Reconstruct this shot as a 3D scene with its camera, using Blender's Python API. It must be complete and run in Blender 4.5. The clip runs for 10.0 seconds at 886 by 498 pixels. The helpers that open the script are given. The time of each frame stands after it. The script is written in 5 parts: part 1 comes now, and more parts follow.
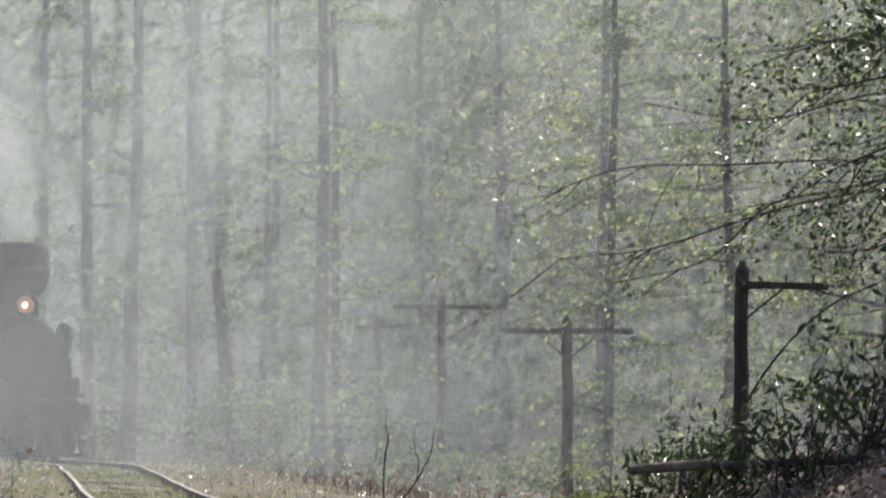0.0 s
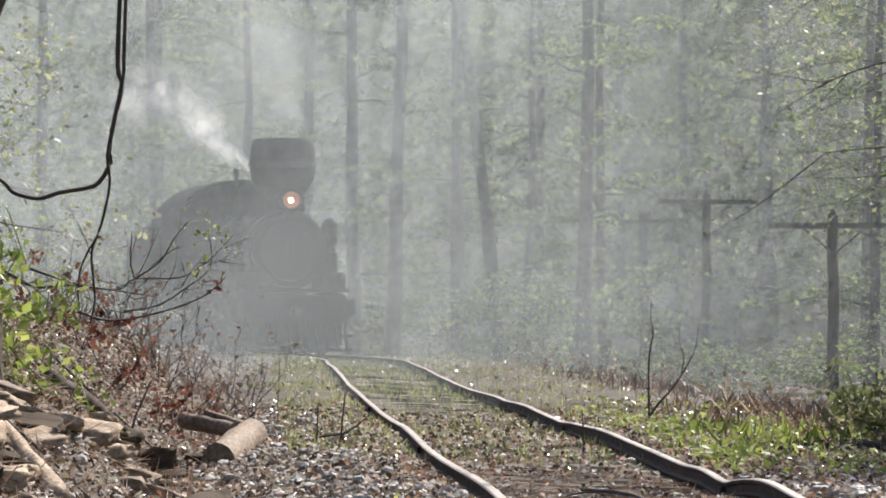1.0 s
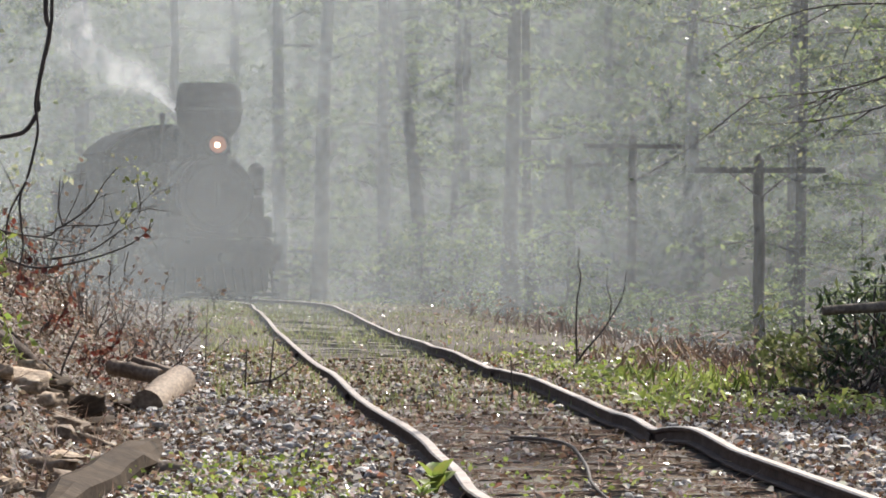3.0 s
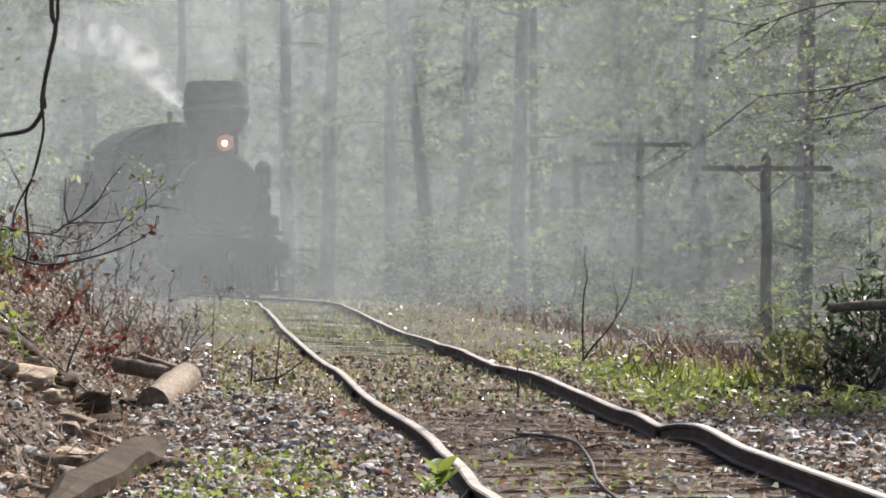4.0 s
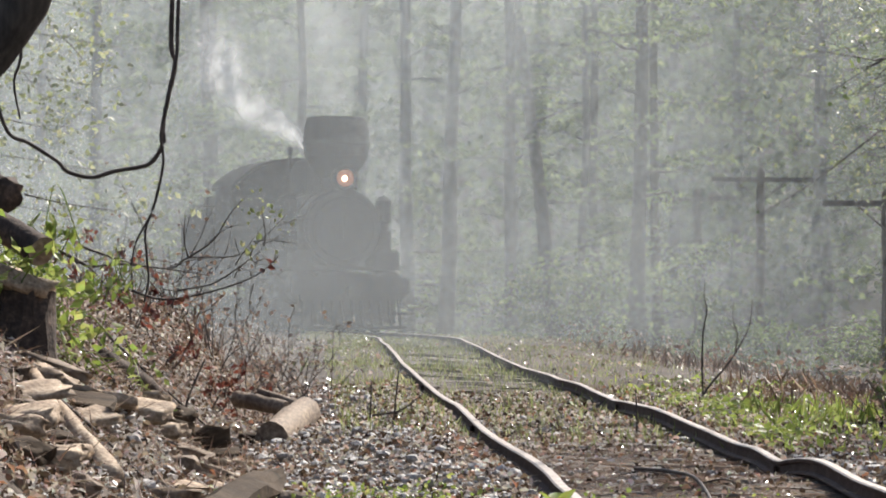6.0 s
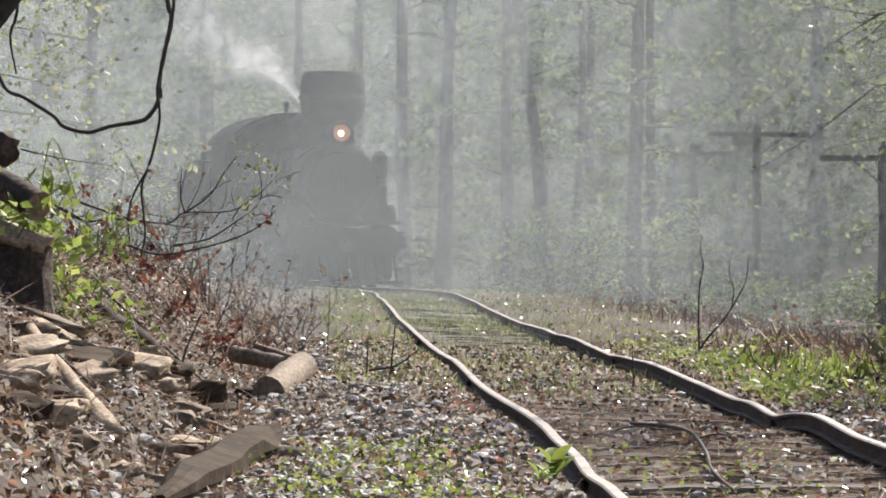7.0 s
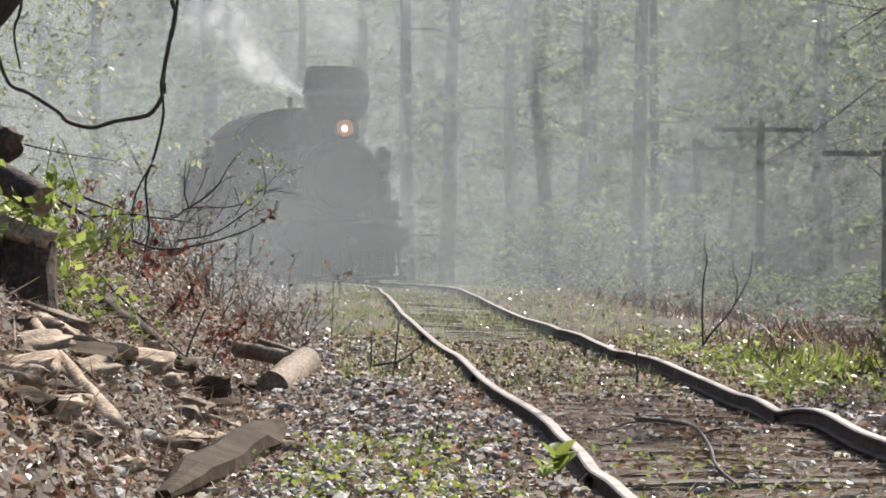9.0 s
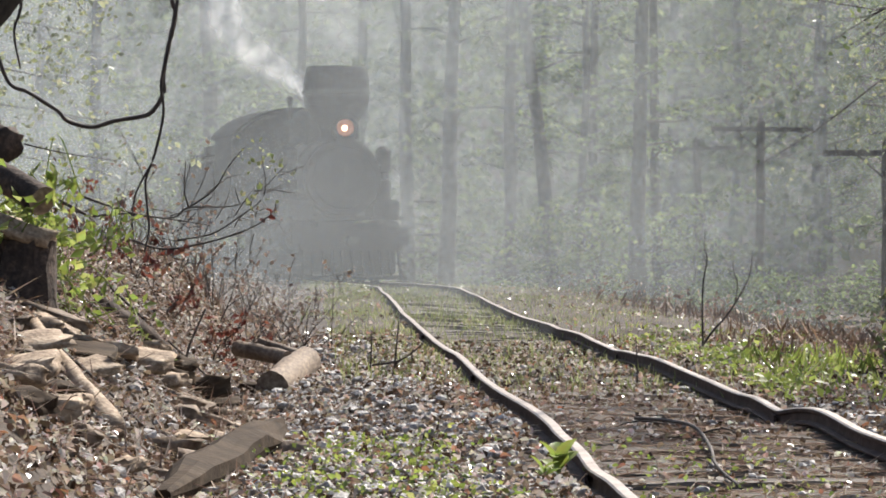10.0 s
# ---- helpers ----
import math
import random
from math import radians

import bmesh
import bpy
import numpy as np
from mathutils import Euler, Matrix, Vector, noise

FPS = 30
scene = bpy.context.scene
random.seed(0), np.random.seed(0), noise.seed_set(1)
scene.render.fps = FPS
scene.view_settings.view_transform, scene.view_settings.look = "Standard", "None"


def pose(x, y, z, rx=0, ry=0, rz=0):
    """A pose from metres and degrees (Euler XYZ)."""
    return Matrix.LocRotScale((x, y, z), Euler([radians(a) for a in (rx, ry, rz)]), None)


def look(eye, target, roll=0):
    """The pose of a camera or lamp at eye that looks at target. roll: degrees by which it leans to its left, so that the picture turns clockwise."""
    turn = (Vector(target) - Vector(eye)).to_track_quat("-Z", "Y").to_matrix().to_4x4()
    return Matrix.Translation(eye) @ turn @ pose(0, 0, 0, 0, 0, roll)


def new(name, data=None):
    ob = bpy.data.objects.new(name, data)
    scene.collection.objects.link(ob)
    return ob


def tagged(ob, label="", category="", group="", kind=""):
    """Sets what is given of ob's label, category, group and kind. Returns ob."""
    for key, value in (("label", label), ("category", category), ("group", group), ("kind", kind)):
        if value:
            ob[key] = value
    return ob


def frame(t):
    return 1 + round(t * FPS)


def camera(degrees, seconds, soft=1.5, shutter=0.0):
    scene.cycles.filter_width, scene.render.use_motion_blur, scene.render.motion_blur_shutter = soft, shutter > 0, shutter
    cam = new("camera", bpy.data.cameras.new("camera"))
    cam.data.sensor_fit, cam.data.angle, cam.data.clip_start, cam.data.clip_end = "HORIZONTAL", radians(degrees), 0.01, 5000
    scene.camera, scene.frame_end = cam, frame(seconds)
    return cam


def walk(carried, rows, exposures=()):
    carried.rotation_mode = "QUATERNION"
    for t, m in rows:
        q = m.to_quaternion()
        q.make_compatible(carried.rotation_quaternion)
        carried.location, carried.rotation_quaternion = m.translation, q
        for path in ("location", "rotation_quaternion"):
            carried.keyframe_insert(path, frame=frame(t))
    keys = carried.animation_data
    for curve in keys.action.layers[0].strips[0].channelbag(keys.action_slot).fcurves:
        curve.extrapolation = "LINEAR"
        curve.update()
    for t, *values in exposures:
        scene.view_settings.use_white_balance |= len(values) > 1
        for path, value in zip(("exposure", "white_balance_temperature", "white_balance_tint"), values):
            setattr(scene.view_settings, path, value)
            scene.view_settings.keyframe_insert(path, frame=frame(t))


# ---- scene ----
PATH = (
    (0, pose(0.000, 0, 0.950, 92.478, 0, -4.761)),
    (0.1, pose(-0.004, 0, 0.950, 91.717, 0, -4.425)),
    (0.2, pose(-0.008, 0, 0.950, 91.336, 0, -4.344)),
    (0.3, pose(-0.012, 0, 0.950, 91.142, 0, -4.414)),
    (0.4, pose(-0.016, 0, 0.950, 91.065, 0, -4.654)),
    (0.5, pose(-0.020, 0, 0.950, 90.812, 0, -4.487)),
    (0.6, pose(-0.016, 0, 0.948, 90.957, 0, -4.392)),
    (0.7, pose(-0.012, 0, 0.947, 91.025, 0, -3.653)),
    (0.8, pose(-0.008, 0, 0.945, 90.891, 0, -2.272)),
    (0.9, pose(-0.004, 0, 0.944, 90.681, 0, -0.899)),
    (1, pose(0.000, 0, 0.942, 90.911, 0, -0.803)),
    (1.2, pose(0.000, 0, 0.940, 90.979, 0, -0.761)),
    (1.5, pose(0.000, 0, 0.938, 90.389, 0, -1.167)),
    (1.8, pose(0.011, 0, 0.945, 90.113, 0, -1.261)),
    (2, pose(0.018, 0, 0.950, 90.245, 0, -1.382)),
    (2.1, pose(0.014, 0, 0.949, 90.534, 0, -1.605)),
    (2.4, pose(0.004, 0, 0.944, 90.816, 0, -1.739)),
    (2.5, pose(0.000, 0, 0.943, 90.622, 0, -1.607)),
    (2.7, pose(-0.009, 0, 0.952, 90.455, 0, -1.892)),
    (3, pose(-0.022, 0, 0.966, 90.065, 0, -1.918)),
    (3.2, pose(-0.020, 0, 0.964, 90.032, 0, -1.900)),
    (4.3, pose(-0.006, 0, 0.952, 90.049, 0, -1.789)),
    (4.5, pose(-0.004, 0, 0.950, 89.924, 0, -1.872)),
    (4.7, pose(-0.002, 0, 0.950, 90.254, 0, -2.166)),
    (4.9, pose(-0.000, 0, 0.950, 91.023, 0, -2.004)),
    (5, pose(0.001, 0, 0.950, 91.192, 0, -2.088)),
    (5.1, pose(0.001, 0, 0.950, 91.294, 0, -2.121)),
    (5.2, pose(0.002, 0, 0.950, 91.277, 0, -1.884)),
    (5.3, pose(0.003, 0, 0.950, 91.065, 0, -1.833)),
    (5.4, pose(0.004, 0, 0.950, 90.922, 0, -0.234)),
    (5.5, pose(0.005, 0, 0.950, 90.947, 0, 0.147)),
    (5.7, pose(0.004, 0, 0.950, 90.989, 0, 0.164)),
    (5.9, pose(0.004, 0, 0.950, 90.727, 0, 0.045)),
    (6, pose(0.004, 0, 0.950, 90.575, 0, 0.003)),
    (6.1, pose(0.004, 0, 0.950, 90.110, 0, -0.124)),
    (6.2, pose(0.003, 0, 0.950, 90.059, 0, -0.125)),
    (7.3, pose(0.001, 0, 0.950, 89.848, 0, -0.025)),
    (7.5, pose(0.000, 0, 0.950, 89.839, 0, -0.017)),
    (8, pose(0.000, 0, 0.950, 89.837, 0, -0.013)),
    (8.5, pose(0.000, 0, 0.950, 89.833, 0, 0.000)),
    (9, pose(0.000, 0, 0.950, 89.828, 0, 0.000)),
    (10, pose(0.000, 0, 0.950, 89.822, 0, 0.000)),
)
cam = camera(13.2, 10.0, 1.7, 0.1)
walk(cam, PATH)

# ---- light ----
world = bpy.data.worlds.new("world")
scene.world = world
world.use_nodes = True
wn, wl = world.node_tree.nodes, world.node_tree.links
sky = wn.new("ShaderNodeTexSky")
sky.sky_type, sky.sun_disc = "NISHITA", False
sky.sun_elevation, sky.sun_rotation = radians(42), radians(33)
sky.dust_density = 3.0
wn["Background"].inputs["Strength"].default_value = 0.11
wl.new(sky.outputs["Color"], wn["Background"].inputs["Color"])
sun = new("sun", bpy.data.lights.new("sun", "SUN"))
sun.data.energy, sun.data.angle, sun.data.color = 5.0, radians(0.6), (1.0, 0.95, 0.88)
sun.matrix_world = look((20.2, 31.2, 33.5), (0, 0, 0))
scene.view_settings.exposure = 0.54
scene.cycles.transparent_max_bounces = 24


# ---- materials ----
def base_mat(name, rough=0.7, metal=0.0, spec=0.5):
    m = bpy.data.materials.new(name)
    m.use_nodes = True
    b = m.node_tree.nodes["Principled BSDF"]
    b.inputs["Roughness"].default_value = rough
    b.inputs["Metallic"].default_value = metal
    b.inputs["Specular IOR Level"].default_value = spec
    return m, m.node_tree.nodes, m.node_tree.links, b


def ramp(nodes, stops):
    r = nodes.new("ShaderNodeValToRGB")
    el = r.color_ramp.elements
    while len(el) < len(stops):
        el.new(0.5)
    for e, (p, c) in zip(el, stops):
        e.position, e.color = p, (*c, 1)
    return r


def noise_mat(name, dark, mid, light, scale=6.0, fine=60.0, rough=0.75, bump=0.4, metal=0.0, stretch=(1, 1, 1), spec=0.4):
    """A surface with stains at one scale and grain at another."""
    m, n, l, b = base_mat(name, rough, metal, spec)
    tc, mp = n.new("ShaderNodeTexCoord"), n.new("ShaderNodeMapping")
    mp.inputs["Scale"].default_value = stretch
    l.new(tc.outputs["Object"], mp.inputs["Vector"])
    a, c = n.new("ShaderNodeTexNoise"), n.new("ShaderNodeTexNoise")
    a.inputs["Scale"].default_value, a.inputs["Detail"].default_value = scale, 5
    c.inputs["Scale"].default_value, c.inputs["Detail"].default_value = fine, 4
    for t in (a, c):
        l.new(mp.outputs["Vector"], t.inputs["Vector"])
    mix = n.new("ShaderNodeMath")
    mix.operation = "MULTIPLY_ADD"
    l.new(c.outputs["Fac"], mix.inputs[0])
    mix.inputs[1].default_value = 0.5
    half = n.new("ShaderNodeMath")
    half.operation = "MULTIPLY"
    l.new(a.outputs["Fac"], half.inputs[0])
    half.inputs[1].default_value = 0.5
    l.new(half.outputs[0], mix.inputs[2])
    r = ramp(n, [(0.32, dark), (0.5, mid), (0.68, light)])
    l.new(mix.outputs[0], r.inputs["Fac"])
    l.new(r.outputs["Color"], b.inputs["Base Color"])
    bp = n.new("ShaderNodeBump")
    bp.inputs["Strength"].default_value, bp.inputs["Distance"].default_value = bump, 0.02
    l.new(mix.outputs[0], bp.inputs["Height"])
    l.new(bp.outputs["Normal"], b.inputs["Normal"])
    return m


def leaf_mat(name, stops, rough=0.45, through_light=0.45, spec=0.5):
    """Thin leaves: colour by the single leaf, with light passing through them."""
    m, n, l, b = base_mat(name, rough, 0, spec)
    g = n.new("ShaderNodeNewGeometry")
    r = ramp(n, stops)
    l.new(g.outputs["Random Per Island"], r.inputs["Fac"])
    tx = n.new("ShaderNodeTexNoise")
    tx.inputs["Scale"].default_value = 25
    tc = n.new("ShaderNodeTexCoord")
    l.new(tc.outputs["Object"], tx.inputs["Vector"])
    mx = n.new("ShaderNodeMix")
    mx.data_type, mx.blend_type = "RGBA", "MULTIPLY"
    mx.inputs["Factor"].default_value = 0.45
    l.new(r.outputs["Color"], mx.inputs["A"])
    l.new(tx.outputs["Color"], mx.inputs["B"])
    l.new(mx.outputs["Result"], b.inputs["Base Color"])
    tr = n.new("ShaderNodeBsdfTranslucent")
    l.new(mx.outputs["Result"], tr.inputs["Color"])
    ms = n.new("ShaderNodeMixShader")
    ms.inputs[0].default_value = through_light
    l.new(b.outputs[0], ms.inputs[1])
    l.new(tr.outputs[0], ms.inputs[2])
    l.new(ms.outputs[0], n["Material Output"].inputs["Surface"])
    return m


def mist_mat(name, density, hx, hz, scale=0.3, tone=(0.86, 0.89, 0.9), lo=0.35, inner=0.5, detail=3, low=0.0):
    """A thin veil of droplets: mostly clear, scattering the rest, thinning out to its rim."""
    m, n, l, b = base_mat(name)
    n.remove(b)
    tc, sp = n.new("ShaderNodeTexCoord"), n.new("ShaderNodeSeparateXYZ")
    l.new(tc.outputs["Object"], sp.inputs[0])

    def rim(axis, half):
        a, r = n.new("ShaderNodeMath"), n.new("ShaderNodeMapRange")
        a.operation = "ABSOLUTE"
        l.new(sp.outputs[axis], a.inputs[0])
        l.new(a.outputs[0], r.inputs["Value"])
        r.interpolation_type = "SMOOTHSTEP"
        for k, v in zip(("From Min", "From Max", "To Min", "To Max"), (half * inner, half * 0.98, 1, 0)):
            r.inputs[k].default_value = v
        return r.outputs[0]

    nz, mr = n.new("ShaderNodeTexNoise"), n.new("ShaderNodeMapRange")
    nz.inputs["Scale"].default_value, nz.inputs["Detail"].default_value = scale, detail
    l.new(tc.outputs["Object"], nz.inputs["Vector"])
    l.new(nz.outputs["Fac"], mr.inputs["Value"])
    for k, v in zip(("From Min", "From Max", "To Min", "To Max"), (0.22, 0.78, lo, 1)):
        mr.inputs[k].default_value = v
    mr.interpolation_type = "SMOOTHERSTEP"

    def times(p, q):
        k = n.new("ShaderNodeMath")
        k.operation = "MULTIPLY"
        l.new(p, k.inputs[0])
        if isinstance(q, float):
            k.inputs[1].default_value = q
        else:
            l.new(q, k.inputs[1])
        return k.outputs[0]

    fac = times(times(times(rim(0, hx), rim(2, hz)), mr.outputs[0]), float(density))
    tp, tr, df = (n.new("ShaderNodeBsdf" + k) for k in ("Transparent", "Translucent", "Diffuse"))
    for s in (tr, df):
        s.inputs["Color"].default_value = (*tone, 1)
    half, ms = n.new("ShaderNodeMixShader"), n.new("ShaderNodeMixShader")
    half.inputs[0].default_value = 0.35
    l.new(tr.outputs[0], half.inputs[1])
    l.new(df.outputs[0], half.inputs[2])
    l.new(fac, ms.inputs[0])
    l.new(tp.outputs[0], ms.inputs[1])
    l.new(half.outputs[0], ms.inputs[2])
    l.new(ms.outputs[0], n["Material Output"].inputs["Surface"])
    return m


M_SOIL = noise_mat("forest_soil", (0.025, 0.018, 0.013), (0.06, 0.043, 0.031), (0.13, 0.095, 0.068), 2.2, 38, 0.9, 0.9)
M_BARK = noise_mat("bark", (0.035, 0.03, 0.026), (0.08, 0.068, 0.058), (0.16, 0.14, 0.12), 3, 22, 0.9, 0.9, stretch=(1, 1, 0.25))
M_TWIG = noise_mat("twig_bark", (0.03, 0.024, 0.02), (0.06, 0.045, 0.037), (0.12, 0.095, 0.08), 8, 60, 0.7, 0.4)
M_POLE = noise_mat("weathered_pole", (0.03, 0.025, 0.02), (0.07, 0.055, 0.043), (0.14, 0.115, 0.09), 3, 30, 0.9, 0.9, stretch=(1, 1, 0.12))
M_TIE = noise_mat("weathered_tie", (0.03, 0.025, 0.021), (0.11, 0.093, 0.077), (0.25, 0.215, 0.18), 4, 34, 0.9, 0.9, stretch=(0.1, 1, 1))
M_RAIL = noise_mat("rusty_rail", (0.03, 0.02, 0.016), (0.075, 0.048, 0.038), (0.14, 0.095, 0.075), 5, 50, 0.75, 0.3, spec=0.25)
# worn steel, lightened so that its colour carries the backlit glare
M_HEAD = noise_mat("worn_rail_top_with_glare", (0.28, 0.225, 0.185), (0.46, 0.39, 0.34), (0.62, 0.55, 0.49), 6, 60, 0.42, 0.15, metal=0.35)
M_STONE = noise_mat("ballast_stone", (0.13, 0.12, 0.108), (0.34, 0.315, 0.29), (0.68, 0.645, 0.6), 7, 60, 0.6, 0.5)
M_WOOD = noise_mat("cut_wood", (0.085, 0.058, 0.04), (0.19, 0.138, 0.096), (0.33, 0.255, 0.185), 5, 40, 0.8, 0.6, stretch=(1, 0.15, 1))
M_OLD = noise_mat("old_brown_timber", (0.018, 0.011, 0.006), (0.05, 0.033, 0.02), (0.1, 0.07, 0.044), 4, 40, 0.85, 0.6, stretch=(0.2, 1, 1), spec=0.15)
M_PALE = noise_mat("weathered_pale_wood", (0.14, 0.095, 0.06), (0.32, 0.235, 0.16), (0.56, 0.45, 0.33), 6, 45, 0.8, 0.8)
M_ROT = noise_mat("rotten_wood", (0.02, 0.015, 0.012), (0.06, 0.042, 0.032), (0.16, 0.11, 0.08), 6, 35, 0.9, 0.9)
M_BLACK = noise_mat("black_engine_paint", (0.008, 0.008, 0.009), (0.014, 0.014, 0.015), (0.03, 0.029, 0.028), 3, 30, 0.8, 0.15, spec=0.2)
M_STEEL = noise_mat("sooty_steel", (0.015, 0.015, 0.015), (0.03, 0.029, 0.028), (0.055, 0.052, 0.05), 5, 40, 0.65, 0.2, metal=0.3)
M_GLASS = bpy.data.materials.new("lamp_glow")
M_GLASS.use_nodes = True
M_GLASS.node_tree.nodes["Principled BSDF"].inputs["Emission Color"].default_value = (1.0, 0.72, 0.45, 1)
M_GLASS.node_tree.nodes["Principled BSDF"].inputs["Emission Strength"].default_value = 4.5
M_REFL = M_GLASS.copy()
M_REFL.name = "lamp_reflector_glow"
M_REFL.node_tree.nodes["Principled BSDF"].inputs["Base Color"].default_value = (0.2, 0.1, 0.06, 1)
M_REFL.node_tree.nodes["Principled BSDF"].inputs["Emission Color"].default_value = (1.0, 0.38, 0.22, 1)
M_REFL.node_tree.nodes["Principled BSDF"].inputs["Emission Strength"].default_value = 0.13
# leaf browns; the near-white stop paints sun glints, the darkest the shadows between
M_LITTER = leaf_mat("dead_leaves_and_glints", [(0, (0.05, 0.033, 0.022)), (0.3, (0.16, 0.105, 0.07)), (0.55, (0.4, 0.31, 0.225)), (0.78, (0.88, 0.83, 0.75)), (1, (0.42, 0.19, 0.1))], 0.2, 0.4)
M_RED = leaf_mat("red_leaves", [(0, (0.11, 0.025, 0.018)), (0.5, (0.2, 0.06, 0.04)), (1, (0.28, 0.14, 0.09))], 0.5, 0.5)
M_GREEN = leaf_mat("spring_leaves", [(0, (0.15, 0.18, 0.06)), (0.5, (0.28, 0.31, 0.12)), (1, (0.5, 0.5, 0.28))], 0.35, 0.65)
M_WOODS = leaf_mat("woodland_leaves", [(0, (0.1, 0.14, 0.06)), (0.5, (0.2, 0.258, 0.105)), (1, (0.38, 0.45, 0.2))], 0.6, 0.58, 0.2)
M_EVER = leaf_mat("evergreen_leaves", [(0, (0.03, 0.05, 0.02)), (0.6, (0.07, 0.105, 0.04)), (1, (0.18, 0.22, 0.09))], 0.3, 0.35)
M_FRESH = leaf_mat("fresh_weeds", [(0, (0.17, 0.23, 0.05)), (0.6, (0.34, 0.42, 0.09)), (1, (0.55, 0.6, 0.2))], 0.45, 0.5)
M_RUSSET = leaf_mat("russet_grass", [(0, (0.2, 0.13, 0.085)), (0.6, (0.32, 0.22, 0.145)), (1, (0.46, 0.34, 0.24))], 0.6, 0.45)
M_STRAW = leaf_mat("dry_stalks", [(0, (0.18, 0.115, 0.085)), (0.6, (0.36, 0.255, 0.19)), (1, (0.52, 0.41, 0.31))], 0.6, 0.3)


# ---- building helpers ----
def mesh_from(name, verts, faces, mats, smooth=False, slots=None):
    me = bpy.data.meshes.new(name)
    me.from_pydata([tuple(v) for v in verts], [], [tuple(f) for f in faces])
    for m in mats if isinstance(mats, (list, tuple)) else [mats]:
        me.materials.append(m)
    if smooth:
        me.polygons.foreach_set("use_smooth", [True] * len(me.polygons))
    if slots is not None:
        me.polygons.foreach_set("material_index", slots)
    me.update()
    return me


def solid(name, verts, faces, mats, parent=None, label="", smooth=False, slots=None):
    ob = new(name, mesh_from(name, verts, faces, mats, smooth, slots))
    ob.parent = parent
    if label:
        ob["label"] = label
    return ob


def part(name, bm, material, parent, label="", smooth=False):
    me = bpy.data.meshes.new(name)
    bm.normal_update()
    bm.to_mesh(me)
    bm.free()
    me.materials.append(material)
    if smooth:
        me.polygons.foreach_set("use_smooth", [True] * len(me.polygons))
    ob = new(name, me)
    ob.parent = parent
    if label:
        ob["label"] = label
    return ob


def box_bm(x0, x1, y0, y1, z0, z1, bevel=0.02):
    bm = bmesh.new()
    bmesh.ops.create_cube(bm, size=1)
    for v in bm.verts:
        v.co = Vector((x0 + (v.co.x + 0.5) * (x1 - x0), y0 + (v.co.y + 0.5) * (y1 - y0), z0 + (v.co.z + 0.5) * (z1 - z0)))
    if bevel:
        bmesh.ops.bevel(bm, geom=bm.edges[:], offset=bevel, segments=2, affect="EDGES")
    return bm


def lathe_bm(profile, seg=28, axis="z", at=(0, 0, 0)):
    """A turned shape from (radius, height) pairs about an axis."""
    bm = bmesh.new()
    rings = []
    for r, h in profile:
        ring = []
        for i in range(seg):
            a = 2 * math.pi * i / seg
            c, s = r * math.cos(a), r * math.sin(a)
            p = (c, s, h) if axis == "z" else (c, h, s) if axis == "y" else (h, c, s)
            ring.append(bm.verts.new(Vector(p) + Vector(at)))
        rings.append(ring)
    for a, b in zip(rings, rings[1:]):
        for i in range(seg):
            j = (i + 1) % seg
            bm.faces.new((a[i], a[j], b[j], b[i]))
    bm.faces.new(rings[0])
    bm.faces.new(rings[-1])
    bmesh.ops.recalc_face_normals(bm, faces=bm.faces[:])
    return bm


def tube(points, radii, n=7, rough=0.0, rng=None):
    """Vertices and faces of a closed tapered tube along points."""
    pts = [Vector(p) for p in points]
    verts, faces = [], []
    up = Vector((0.13, 0.31, 0.94)).normalized()
    for k, p in enumerate(pts):
        d = (pts[min(k + 1, len(pts) - 1)] - pts[max(k - 1, 0)]).normalized()
        a = d.cross(up if abs(d.dot(up)) < 0.93 else Vector((1, 0, 0))).normalized()
        b = d.cross(a)
        for i in range(n):
            t = 2 * math.pi * i / n
            r = radii[k] * (1 + (rng.uniform(-rough, rough) if rng else 0))
            verts.append(p + (a * math.cos(t) + b * math.sin(t)) * r)
    for k in range(len(pts) - 1):
        for i in range(n):
            j = (i + 1) % n
            faces.append((k * n + i, k * n + j, (k + 1) * n + j, (k + 1) * n + i))
    faces.append(tuple(range(n - 1, -1, -1)))
    faces.append(tuple(range((len(pts) - 1) * n, len(pts) * n)))
    return verts, faces


def smooth_path(points, steps=4):
    """A rounded line through points."""
    p = [Vector(q) for q in points]
    p = [p[0] * 2 - p[1]] + p + [p[-1] * 2 - p[-2]]
    out = []
    for i in range(1, len(p) - 2):
        for k in range(steps):
            t = k / steps
            out.append(0.5 * ((2 * p[i]) + (p[i + 1] - p[i - 1]) * t + (2 * p[i - 1] - 5 * p[i] + 4 * p[i + 1] - p[i + 2]) * t * t + (3 * p[i] - p[i - 1] - 3 * p[i + 1] + p[i + 2]) * t ** 3))
    out.append(p[-2])
    return out


def stem(name, points, r0, r1, mat, parent=None, label="", n=7, steps=4, rough=0.12, seed=0):
    pts = smooth_path(points, steps)
    rad = [r0 + (r1 - r0) * k / (len(pts) - 1) for k in range(len(pts))]
    v, f = tube(pts, rad, n, rough, random.Random(seed))
    return solid(name, v, f, mat, parent, label, smooth=True)


